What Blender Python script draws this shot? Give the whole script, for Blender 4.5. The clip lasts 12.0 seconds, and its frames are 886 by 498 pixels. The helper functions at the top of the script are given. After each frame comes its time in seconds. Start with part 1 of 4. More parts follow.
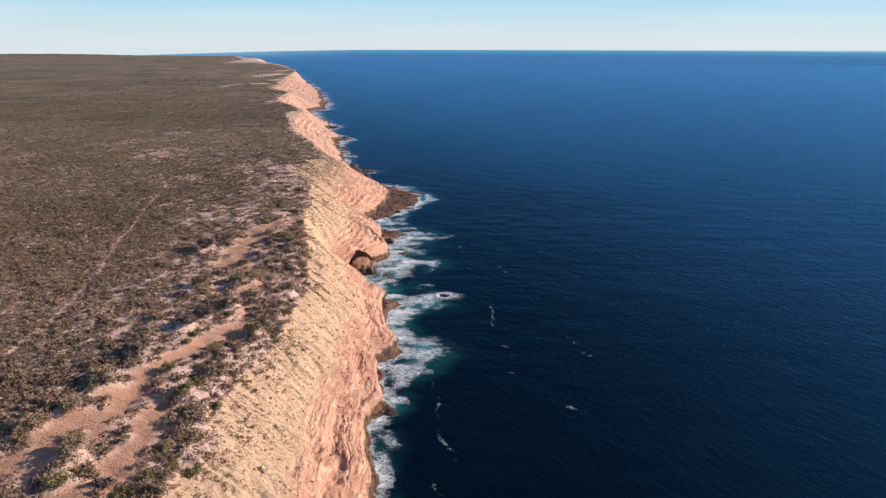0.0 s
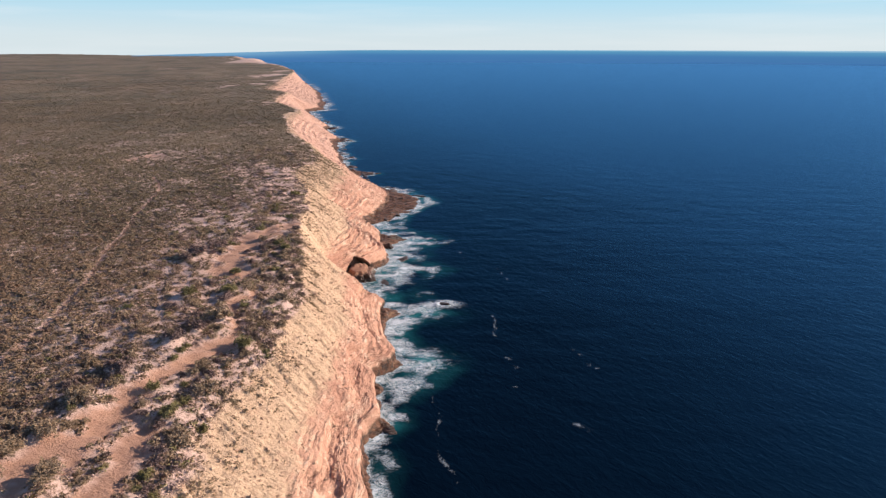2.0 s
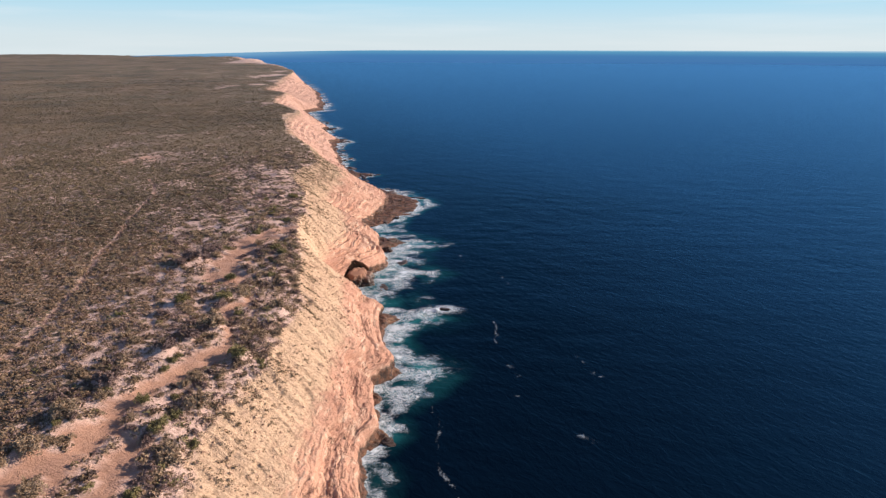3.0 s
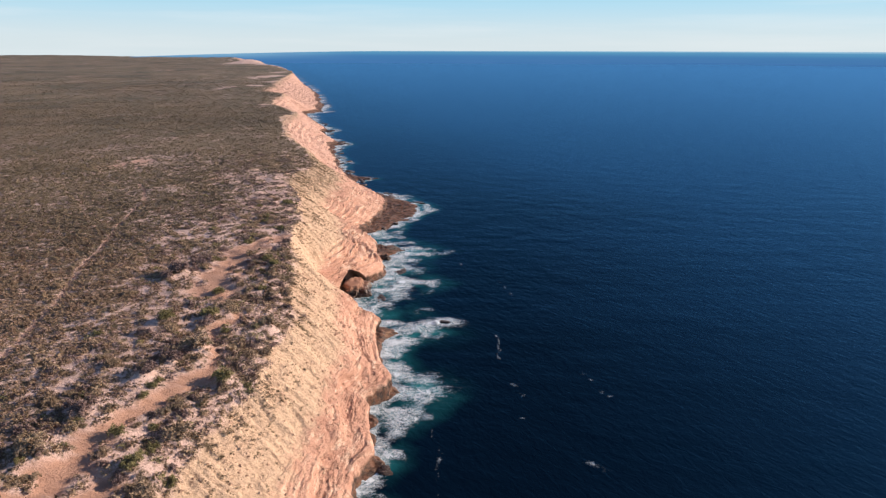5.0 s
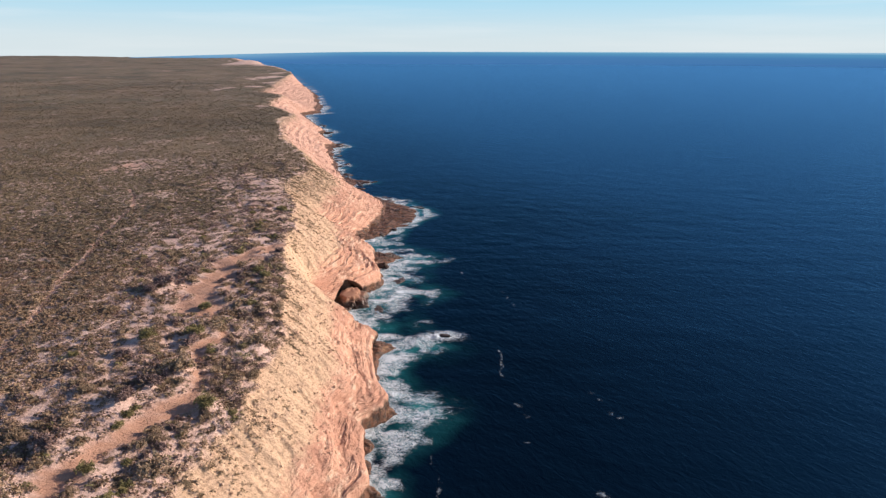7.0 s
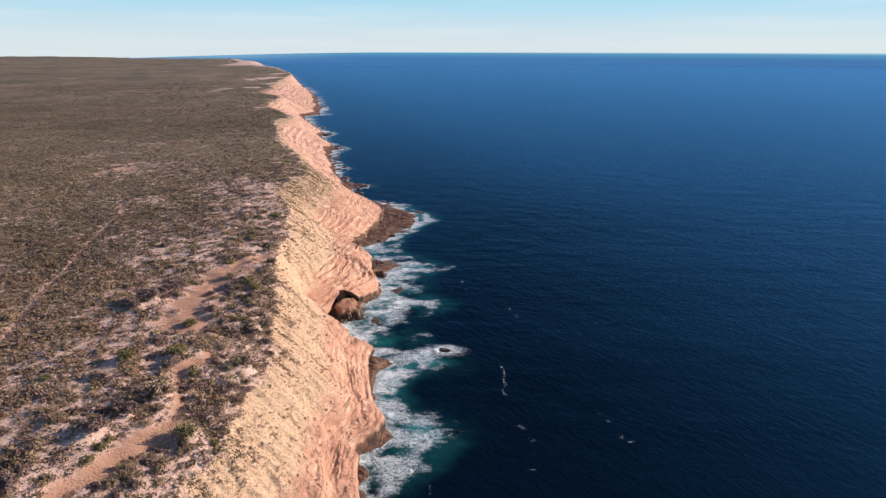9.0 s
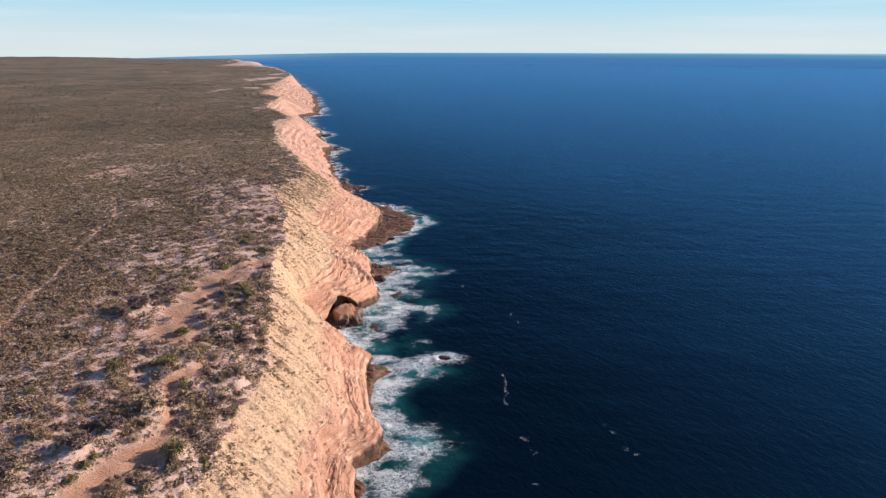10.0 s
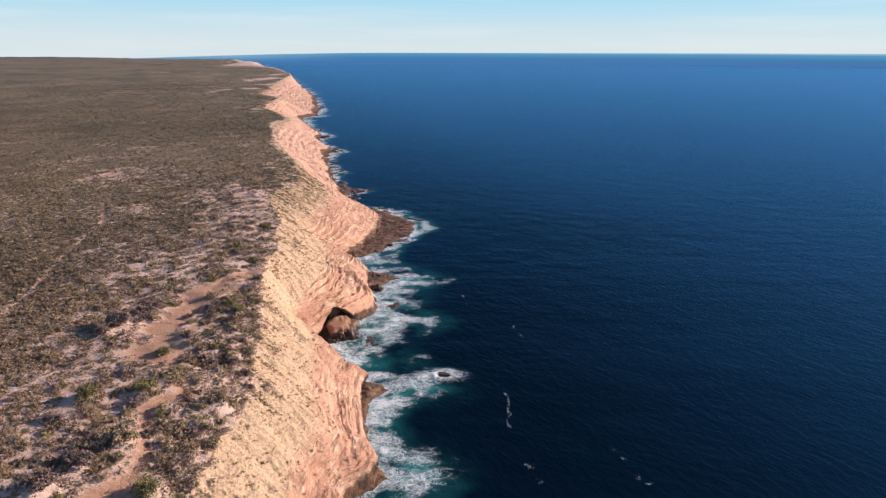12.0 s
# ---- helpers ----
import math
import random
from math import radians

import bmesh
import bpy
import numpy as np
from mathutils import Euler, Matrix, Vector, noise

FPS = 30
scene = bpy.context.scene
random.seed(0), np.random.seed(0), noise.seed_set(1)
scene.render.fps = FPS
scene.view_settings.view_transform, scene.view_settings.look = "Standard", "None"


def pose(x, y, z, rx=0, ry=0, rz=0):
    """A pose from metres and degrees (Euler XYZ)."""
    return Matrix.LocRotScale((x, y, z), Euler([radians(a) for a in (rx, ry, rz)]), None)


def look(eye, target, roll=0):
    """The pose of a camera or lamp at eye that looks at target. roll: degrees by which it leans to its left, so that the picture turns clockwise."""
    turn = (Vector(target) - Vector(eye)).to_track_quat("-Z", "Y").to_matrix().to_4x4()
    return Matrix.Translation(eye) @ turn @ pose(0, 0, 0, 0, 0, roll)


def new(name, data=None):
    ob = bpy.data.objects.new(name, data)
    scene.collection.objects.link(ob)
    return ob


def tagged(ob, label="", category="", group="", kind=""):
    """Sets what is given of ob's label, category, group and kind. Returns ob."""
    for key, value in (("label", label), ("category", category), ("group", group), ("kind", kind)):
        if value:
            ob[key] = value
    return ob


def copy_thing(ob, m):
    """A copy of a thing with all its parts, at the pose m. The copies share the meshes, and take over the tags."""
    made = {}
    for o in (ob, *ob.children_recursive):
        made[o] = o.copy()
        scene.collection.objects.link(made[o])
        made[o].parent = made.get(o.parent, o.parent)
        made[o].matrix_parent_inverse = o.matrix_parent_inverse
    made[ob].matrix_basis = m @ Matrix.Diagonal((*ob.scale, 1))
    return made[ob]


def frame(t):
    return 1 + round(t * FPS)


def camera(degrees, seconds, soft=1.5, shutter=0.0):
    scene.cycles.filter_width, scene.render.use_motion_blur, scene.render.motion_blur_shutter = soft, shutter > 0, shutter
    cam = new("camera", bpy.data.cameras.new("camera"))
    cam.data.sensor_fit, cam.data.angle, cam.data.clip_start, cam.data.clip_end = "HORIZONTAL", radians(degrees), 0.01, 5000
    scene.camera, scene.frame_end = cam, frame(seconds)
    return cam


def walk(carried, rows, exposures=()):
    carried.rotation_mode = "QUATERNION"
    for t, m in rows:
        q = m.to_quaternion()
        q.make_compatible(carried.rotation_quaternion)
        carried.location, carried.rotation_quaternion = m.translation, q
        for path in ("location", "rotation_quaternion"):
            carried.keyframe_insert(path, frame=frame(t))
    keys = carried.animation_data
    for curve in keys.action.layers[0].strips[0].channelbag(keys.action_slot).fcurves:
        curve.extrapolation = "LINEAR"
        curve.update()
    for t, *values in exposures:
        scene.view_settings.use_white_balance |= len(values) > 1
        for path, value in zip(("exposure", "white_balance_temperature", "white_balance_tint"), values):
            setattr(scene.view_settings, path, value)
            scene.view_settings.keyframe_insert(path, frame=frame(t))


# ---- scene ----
# ---- camera ----
cam = camera(70.0, 12.0, soft=1.3)
PATH = [
    (0.0, pose(0.76, 0.6, 99.7, 72.22, -0.2, 0.69)),
    (0.5, pose(0.64, 2.5, 99.7, 72.22, -0.2, 0.68)),
    (1.0, pose(0.52, 4.6, 99.7, 72.22, -0.2, 0.66)),
    (1.5, pose(0.42, 6.9, 99.7, 72.23, -0.2, 0.65)),
    (2.0, pose(0.32, 9.35, 99.7, 72.24, -0.2, 0.64)),
    (3.0, pose(0.15, 14.65, 99.7, 72.26, -0.2, 0.62)),
    (4.0, pose(0.02, 20.25, 99.75, 72.29, -0.2, 0.61)),
    (5.0, pose(-0.08, 25.95, 99.8, 72.32, -0.2, 0.60)),
    (6.0, pose(-0.15, 31.65, 99.8, 72.35, -0.2, 0.60)),
    (7.0, pose(-0.18, 37.25, 99.85, 72.38, -0.2, 0.60)),
    (8.0, pose(-0.18, 42.8, 99.85, 72.41, -0.2, 0.61)),
    (9.0, pose(-0.14, 48.25, 99.9, 72.43, -0.2, 0.62)),
    (10.0, pose(-0.07, 53.65, 99.9, 72.45, -0.2, 0.64)),
    (11.0, pose(0.03, 59.2, 99.95, 72.46, -0.2, 0.66)),
    (12.0, pose(0.17, 65.0, 100.0, 72.46, -0.2, 0.69)),
]
walk(cam, PATH)

# ---- sky and sun ----
SUN_EL, SUN_AZ = radians(20), radians(73)  # azimuth clockwise from +y
world = bpy.data.worlds.new("sky")
scene.world = world
world.use_nodes = True
wn, wl = world.node_tree.nodes, world.node_tree.links
sky = wn.new("ShaderNodeTexSky")
sky.sky_type = "NISHITA"
sky.sun_disc = False
sky.sun_elevation, sky.sun_rotation = SUN_EL, SUN_AZ
sky.air_density, sky.dust_density, sky.ozone_density = 1.0, 0.3, 3.0
sky.altitude = 100
# clear afternoon air over the sea: pale bluish haze low down, clear sky above
coord = wn.new("ShaderNodeTexCoord")
axes = wn.new("ShaderNodeSeparateXYZ")
wl.new(coord.outputs["Generated"], axes.inputs[0])


def sky_ramp(a, b, lo, hi):
    t = wn.new("ShaderNodeMapRange")
    t.interpolation_type = "SMOOTHSTEP"
    for key, v in zip(("From Min", "From Max", "To Min", "To Max"), (a, b, lo, hi)):
        t.inputs[key].default_value = v
    wl.new(axes.outputs["Z"], t.inputs["Value"])
    return t.outputs[0]


def sky_mix(f, a, b):
    t = wn.new("ShaderNodeMix")
    t.data_type = "RGBA"
    for k, v in ((0, f), (6, a), (7, b)):
        if isinstance(v, tuple):
            t.inputs[k].default_value = v
        else:
            wl.new(v, t.inputs[k])
    return t.outputs[2]


haze = sky_mix(sky_ramp(0.0, 0.085, 0, 1), (6.4, 7.3, 7.7, 1), (3.7, 6.6, 8.3, 1))
tint = wn.new("ShaderNodeMix")
tint.data_type, tint.blend_type = "RGBA", "MULTIPLY"
tint.inputs[0].default_value = 1.0
wl.new(sky.outputs[0], tint.inputs[6])
tint.inputs[7].default_value = (0.91, 0.98, 1.15, 1)
hazy = sky_mix(sky_ramp(0.05, 0.42, 0.94, 0.0), tint.outputs[2], haze)
# thin streaks of high cloud
flat = wn.new("ShaderNodeVectorMath")
flat.operation = "MULTIPLY"
flat.inputs[1].default_value = (2.2, 2.2, 34.0)
wl.new(coord.outputs["Generated"], flat.inputs[0])
streak = wn.new("ShaderNodeTexNoise")
streak.inputs["Scale"].default_value, streak.inputs["Detail"].default_value = 1.6, 5
wl.new(flat.outputs[0], streak.inputs["Vector"])
veil = wn.new("ShaderNodeMapRange")
veil.inputs["From Min"].default_value, veil.inputs["From Max"].default_value = 0.48, 0.75
veil.inputs["To Max"].default_value = 0.25
wl.new(streak.outputs["Fac"], veil.inputs["Value"])
cirrus = wn.new("ShaderNodeMix")
cirrus.data_type = "RGBA"
wl.new(veil.outputs[0], cirrus.inputs[0])
wl.new(hazy, cirrus.inputs[6])
cirrus.inputs[7].default_value = (8.2, 8.4, 8.5, 1)
wl.new(cirrus.outputs[2], wn["Background"].inputs[0])
wn["Background"].inputs[1].default_value = 0.0772

sun = new("sun", bpy.data.lights.new("sun", "SUN"))
sun.data.energy, sun.data.angle, sun.data.color = 5.0, radians(0.6), (1.0, 0.797, 0.6350)
to_sun = Vector((math.sin(SUN_AZ) * math.cos(SUN_EL), math.cos(SUN_AZ) * math.cos(SUN_EL), math.sin(SUN_EL)))
sun.matrix_world = look(to_sun * 200, (0, 0, 0))
scene.view_settings.exposure = 0.51


# ---- noise for the land forms ----
def cell(ix, iy, seed):
    h = (ix.astype(np.int64) * 374761393 + iy.astype(np.int64) * 668265263 + seed * 2246822519) & 0xFFFFFFFF
    h = ((h ^ (h >> 13)) * 1274126177) & 0xFFFFFFFF
    h = ((h ^ (h >> 15)) * 2654435761) & 0xFFFFFFFF
    return ((h ^ (h >> 16)) & 0xFFFFFF) / float(0xFFFFFF)


def vnoise(x, y, seed):
    x, y = np.broadcast_arrays(np.asarray(x, float), np.asarray(y, float))
    ix, iy = np.floor(x), np.floor(y)
    fx, fy = x - ix, y - iy
    ux, uy = fx ** 3 * (fx * (fx * 6 - 15) + 10), fy ** 3 * (fy * (fy * 6 - 15) + 10)
    a, b = cell(ix, iy, seed), cell(ix + 1, iy, seed)
    c, d = cell(ix, iy + 1, seed), cell(ix + 1, iy + 1, seed)
    return 2 * ((a + (b - a) * ux) * (1 - uy) + (c + (d - c) * ux) * uy) - 1


def fbm(x, y, octaves=4, seed=1):
    out, amp, total = 0.0, 1.0, 0.0
    for k in range(octaves):
        turn = 0.6 * k
        c, s = math.cos(turn), math.sin(turn)
        out = out + amp * vnoise((c * x - s * y) * 2.0 ** k + 17.3 * k, (s * x + c * y) * 2.0 ** k - 9.1 * k, seed + 31 * k)
        total += amp
        amp *= 0.5
    return out / total


def ramp(x, a, b):
    t = np.clip((x - a) / (b - a), 0, 1)
    return t * t * (3 - 2 * t)


# ---- plan of the coast: distance along it (y) and place of the edge (x) ----
SHORE_Y = (-4900, 60, 110, 127, 133, 139, 146, 151, 155, 158.5, 160.5, 164, 169, 176, 181, 184, 187, 191, 194.5, 198, 205, 211, 216, 222,
           225.5, 229, 233, 236.5, 239, 242, 247, 254, 259, 263, 267, 272, 280, 287, 296, 303, 308, 315, 322, 329, 336, 340, 344, 350, 360, 376, 395, 412, 428, 438)
SHORE_X = (300, -15, -15.5, -16.3, -17.5, -19, -19.8, -20.7, -19.6, -17, -16.2, -17.8, -19.2, -20, -21, -23, -21.5, -18, -15.8, -16.2, -19.5, -21.8, -22.8,
           -23.8, -24.6, -23.4, -20.5, -17.8, -20, -28, -31.8, -36, -40.5, -43, -45, -43, -38, -33.5, -30.5, -29, -30, -33, -33.5, -28, -23.6, -33, -40, -48.5,
           -50, -37, -27, -19.5, -20.5, -24)
FAR_Y = (446, 455, 462, 468, 474, 480, 495, 510, 521, 528, 536, 549, 591, 624, 690, 708, 730, 770, 831, 900, 985, 1030, 1060, 1170, 1345, 1407, 1793, 2414, 3108, 3576, 5000)
FAR_X = (-30, -37, -43, -50, -60, -68, -74, -73, -62.5, -70, -85, -89, -98, -109, -122, -114, -130, -146, -153, -180, -212, -224, -206, -222, -266, -275, -391, -577, -821,
         -1012, -1480)
BRINK_Y = (-4900, 60, 95, 110, 123, 147, 164, 180, 203, 217, 230, 240, 258, 274, 290, 312, 330, 371, 384, 419, 430, 482, 565, 650,
           700, 740, 790, 870, 960, 1050, 1120, 1170, 1240, 1311, 1543, 1900, 2393, 3304, 5000)
BRINK_X = (265, -49, -48, -50, -49.5, -49.5, -45.5, -45, -47.5, -50, -53.5, -56, -62, -62.5, -65, -71, -75, -87, -93, -85, -88, -103, -140, -163,
           -170, -168, -190, -234, -254, -262, -314, -330, -335, -348, -389, -448, -606, -1041, -1640)


def shore(y):
    x = np.interp(y, SHORE_Y + FAR_Y, SHORE_X + FAR_X)
    small = 0.9 * fbm(y / 9.0, y * 0 + 3.3, 4, 5)
    return x + small + 5 * ramp(y, 440, 560) * fbm(y / 16.0, y * 0 + 1.7, 4, 7) + np.clip((y - 600) / 900, 0, 1) * 7 * fbm(y / 60.0, y * 0, 4, 6)


def brink(y):
    x = 0
    for k in (-6, -3, 0, 3, 6):
        x = x + np.interp(y + k, BRINK_Y, BRINK_X) / 5
    return x + np.clip((y - 500) / 600, 0, 1) * 7 * fbm(y / 45.0, y * 0 + 8, 3, 8) + 2.2 * fbm(y / 11.0, y * 0 + 5, 3, 9)


def brink_height(y):
    return np.interp(y, (60, 150, 200, 240, 300, 900, 2000), (21.5, 22.5, 25, 28, 28.5, 29, 30))


def shelf(y):
    """Width of the low wave-cut platform in front of the rock face."""
    return np.interp(y, (130, 140, 150, 156, 160, 165, 226, 230, 236.5, 241, 246, 318, 326, 336, 341, 348, 366, 380, 400, 415, 436, 446, 455, 462, 468, 474, 480, 500, 510, 521, 528,
                         536, 545, 590, 640, 690, 715, 740, 900, 1100, 1500),
                     (0.4, 0.8, 0.8, 1.2, 1.5, 0.5, 0.5, 2, 6.5, 1.5, 0.5, 0.6, 5, 12.5, 3, 2, 4, 9, 16, 20, 17, 13, 15, 16, 13, 8, 2, 1.5, 6, 18, 13, 2.5, 2, 2, 1.5, 4.5, 4, 2, 2, 5, 4))


def terraced(q, step, a=0.34, b=0.56):
    n = np.floor(q / step)
    t = q / step - n
    return step * (n + ramp(t, a, b))


def across(x, y):
    """0 at the foot of the rock face, 1 at the brink, over 1 on the plateau."""
    foot, top = shore(y) - shelf(y), brink(y)
    width = np.maximum(foot - top, 12)
    return (foot - x) / width, foot - x, width


# shrub mounds beside the tracks: place, kind of bush, size
MOUNDS = ((-51.9, 93.2, 3, 2.0), (-48.7, 102.9, 2, 1.1), (-69, 100.6, 0, 1.7), (-67.3, 92.1, 5, 1.5), (-59.9, 92.2, 1, 1.7), (-65.1, 133.2, 5, 1.2),
          (-58.1, 124.8, 2, 1.3), (-74.2, 138.9, 1, 2.2), (-75.7, 124.5, 3, 1.9), (-66.5, 160.6, 4, 1.8), (-53.2, 117.5, 0, 2.0), (-54.6, 136.2, 3, 2.0))
MORE_MOUNDS = ((-76.4, 112.7, 0, 1.7), (-81, 106.1, 3, 1.6), (-63.5, 196.5, 0, 1.6), (-86.6, 218.6, 4, 2.3), (-75.8, 182.3, 5, 1.6), (-70, 204.9, 2, 1.4),
               (-65.8, 186.2, 2, 1.5), (-49.6, 185.4, 3, 1.5), (-62.1, 191.4, 0, 2.0), (-62.8, 168.4, 3, 2.2), (-52.5, 157.8, 5, 1.7), (-69.5, 153.5, 1, 1.9),
               (-84.5, 225, 1, 1.9), (-88.5, 213, 4, 1.7), (-83, 231, 1, 1.6))


def mounded(x, y):
    """Sand heaped round the large bushes."""
    out = 0.0
    for cx, cy, k, size in MOUNDS + MORE_MOUNDS:
        out = np.maximum(out, 0.75 * size * np.exp(-((x - cx) ** 2 + (0.8 * (y - cy)) ** 2) / (1.5 * size) ** 2))
    return out


def bedding(x, y, z):
    """Height measured through the gently folded rock beds."""
    fold = 2.6 * fbm(x / 34.0, y / 60.0, 3, 16) + 1.1 * fbm(x / 7.0, y / 12.0, 4, 24)
    return z + fold


def height(x, y):
    s, d, width = across(x + 0.8 * fbm(x / 6.0, y / 6.0, 3, 12), y)
    zb = brink_height(y)
    sw = shelf(y)
    # sheer sea face, then the bedded slope up to the brink
    hf = 6.2 + 1.6 * fbm(y / 24.0, y * 0 + 2.2, 3, 82) + 1.2 * np.exp(-((y - 282) / 22.0) ** 2)
    hf = hf * (1 - 0.5 * ramp(y, 345, 400))
    face = np.interp(d, (-0.5, 0.0, 0.45, 0.9, 1.6, 2.6, 3.4), (0.0, 0.10, 0.46, 0.70, 0.87, 0.97, 1.0))
    t = np.clip((d - 3.0) / np.maximum(width - 3.0, 6.0), 0, 1)
    rise = np.interp(t, (0, 0.10, 0.28, 0.5, 0.75, 1.0), (0.0, 0.13, 0.30, 0.53, 0.78, 1.0))
    low = np.clip(1 + d / np.maximum(sw, 0.8), -4, 1)
    low = np.minimum(0.10 * hf + 1.6 * ramp(sw, 1.5, 5.0), 2.6) * np.where(low < 0, np.maximum(low, -2), np.abs(low) ** 0.55)
    z = np.where(d < 0, low, np.maximum(face * hf, low) + rise * (zb - hf))
    far = np.clip((y - 700) / 2500, 0, 1)
    plateau = 30.5 + 1.3 * fbm(x / 55.0, y / 55.0, 3, 14) * (1 + 2 * far) + far * 8 * (0.3 + fbm(x / 700.0, y / 500.0, 2, 15))
    inland = np.maximum(d - width, 0)
    z = z + (s > 1) * (plateau - zb) * (1 - np.exp(-inland / 22.0))
    # the furthest cape stands higher
    z = z + 16 * np.exp(-((x + 822) / 52.0) ** 2 - ((y - 2740) / 130.0) ** 2) * ramp(s, 0.4, 1.0)
    # worn bowl above the cove
    hollow = ((x + 51.0) / 4.2) ** 2 + ((y - 259) / 9.5) ** 2
    z = z - 4.2 * (1 - ramp(hollow + 0.25 * fbm(x / 3.0, y / 4.0, 3, 86), 0.55, 1.1)) * ramp(s, 0.08, 0.2)
    # thick rounded lip over the cove's hollow
    z = z + 1.3 * np.exp(-((d - 2.2) / 1.5) ** 2 - ((y - 279) / 9.0) ** 4)
    # bedded rock: ledges that follow the contours
    rock = ramp(d, 1.0, 3.0) * (1 - ramp(s + 0.10 * fbm(x / 9.0, y / 14.0, 3, 25), 0.42, 0.60))
    strong = 0.2 + 0.8 * ramp(y, 235, 262) * (1 - 0.5 * ramp(y, 300, 350))
    bold = strong * np.clip(0.5 + 2.2 * fbm(x / 8.0, y / 15.0, 4, 26), 0, 1)
    q = bedding(x, y, z)
    z = z + rock * bold * 1.12 * (terraced(q, 1.9, 0.38, 0.55) - q)
    q2 = bedding(x, y, z) + 0.25 * fbm(x / 2.0, y / 4.0, 3, 28)
    z = z + rock * (0.15 + 0.55 * bold) * (terraced(q2, 0.62) - q2)
    # a low scarp that parts the dusty upper rock from the swept rock below
    scarp = s + 0.07 * fbm(x / 12.0, y / 13.0, 4, 83)
    z = z - 1.7 * (1 - ramp(scarp, 0.305, 0.333)) * ramp(scarp, 0.10, 0.28) * (1 - ramp(y, 235, 260))
    lumpy = 1 + 0.9 * (1 - ramp(y, 235, 262))
    z = z + rock * lumpy * (0.45 * fbm(x / 9.0, y / 16.0, 4, 27) + 0.42 * fbm(x / 3.0, y / 5.0, 5, 29) - 0.30 * np.abs(fbm(x / 1.8, y / 3.6, 4, 31)))
    # bolder steps in the high cliffs further along
    beyond = ramp(y, 400, 540) * ramp(s, 0.03, 0.12) * (1 - ramp(s, 0.86, 1.0))
    q = bedding(x, y, z) + 1.6 * fbm(x / 60.0, y / 150.0, 3, 58)
    z = z + beyond * np.clip(0.12 + 1.3 * fbm(x / 22.0, y / 40.0, 4, 59), 0, 0.6) * (terraced(q, 3.4, 0.3, 0.6) - q) + beyond * (1.3 * fbm(x / 12.0, y / 26.0, 5, 60) - 1.2 * np.abs(fbm(x / 9.0, y / 14.0, 4, 85)))
    # sandy slope: rills running down to the rock
    slope = ramp(s, 0.44, 0.62) * (1 - ramp(s, 1.0, 1.12))
    along = y - 0.42 * d + 1.5 * fbm(x / 9.0, y / 9.0, 2, 18)
    z = z + slope * (1.0 * (np.abs(fbm(along / 2.3, d / 14.0, 3, 19)) - 0.3) + 0.5 * fbm(x / 2.6, y / 3.0, 5, 20))
    # platform blocks
    plat = (d < 0.6) * (d > -sw - 1)
    z = z + plat * (1.5 * fbm(x / 5.0, y / 5.0, 6, 21) - 0.6 * np.abs(fbm(x / 2.2, y / 2.2, 3, 30)))
    # hummocks on the plateau
    top = ramp(s, 0.98, 1.2)
    near = 1 - ramp(y, 350, 700)
    z = z + top * ((0.6 + 0.8 * (1 - ramp(s, 1.3, 2.2))) * fbm(x / 7.0, y / 7.0, 3, 22) * near + 0.2 * fbm(x / 2.2, y / 2.2, 3, 23) * near)
    b = np.clip(bare(x, y), 0, 1)
    z = z + top * near * (mounded(x, y) * (1 - 0.3 * b) - 0.65 * b)
    return z


# ---- tracks and bare ground on the plateau ----
TRACKS = (
    (((-86, 78), (-80, 88), (-75, 103), (-70, 115), (-69, 129)), 4.2),
    (((-69, 129), (-64, 144), (-57, 160)), 2.8),
    (((-68, 82), (-61, 94), (-60, 106), (-62, 119)), 3.4),
    (((-57, 160), (-59, 170), (-63, 180), (-59, 188), (-64, 197), (-72, 207)), 1.5),
    (((-72, 206), (-76, 222), (-76, 237), (-70, 250), (-66, 261)), 5.6),
    (((-100, 100), (-103, 130), (-105, 156), (-112, 192), (-122.5, 223), (-128.5, 251), (-135, 273), (-142, 303), (-145, 318), (-155, 340), (-166, 357)), 0.64),
    (((-150, 341), (-140, 360), (-127, 376), (-113, 379), (-99, 377)), 0.66),
)


def bare(x, y):
    """About 1 on bare sandy ground, 0 well off it."""
    out = np.zeros(np.broadcast(x, y).shape)
    for line, half in TRACKS:
        best = np.full(out.shape, 1e9)
        for (x0, y0), (x1, y1) in zip(line, line[1:]):
            t = np.clip(((x - x0) * (x1 - x0) + (y - y0) * (y1 - y0)) / ((x1 - x0) ** 2 + (y1 - y0) ** 2), 0, 1)
            best = np.minimum(best, np.hypot(x - x0 - t * (x1 - x0), y - y0 - t * (y1 - y0)))
        best = best + (min(half, 2.2) * 0.6 if half > 1 else 0.12) * fbm(x / 2.2, y / 2.2, 3, 49)
        wob = half * (1 + (1.3 if half > 4 else 1.0 if half > 1 else 0.3) * fbm(x / 4.0, y / 4.0, 4, 41))
        out = np.maximum(out, 1 - ramp(best, wob * 0.6, wob * 1.2))
    spot = np.hypot(x + 196, (y - 420) / 1.5)
    return np.maximum(out, 0.75 * (1 - ramp(spot + 16 * fbm(x / 3.5, y / 6.0, 4, 42), 2, 13)))


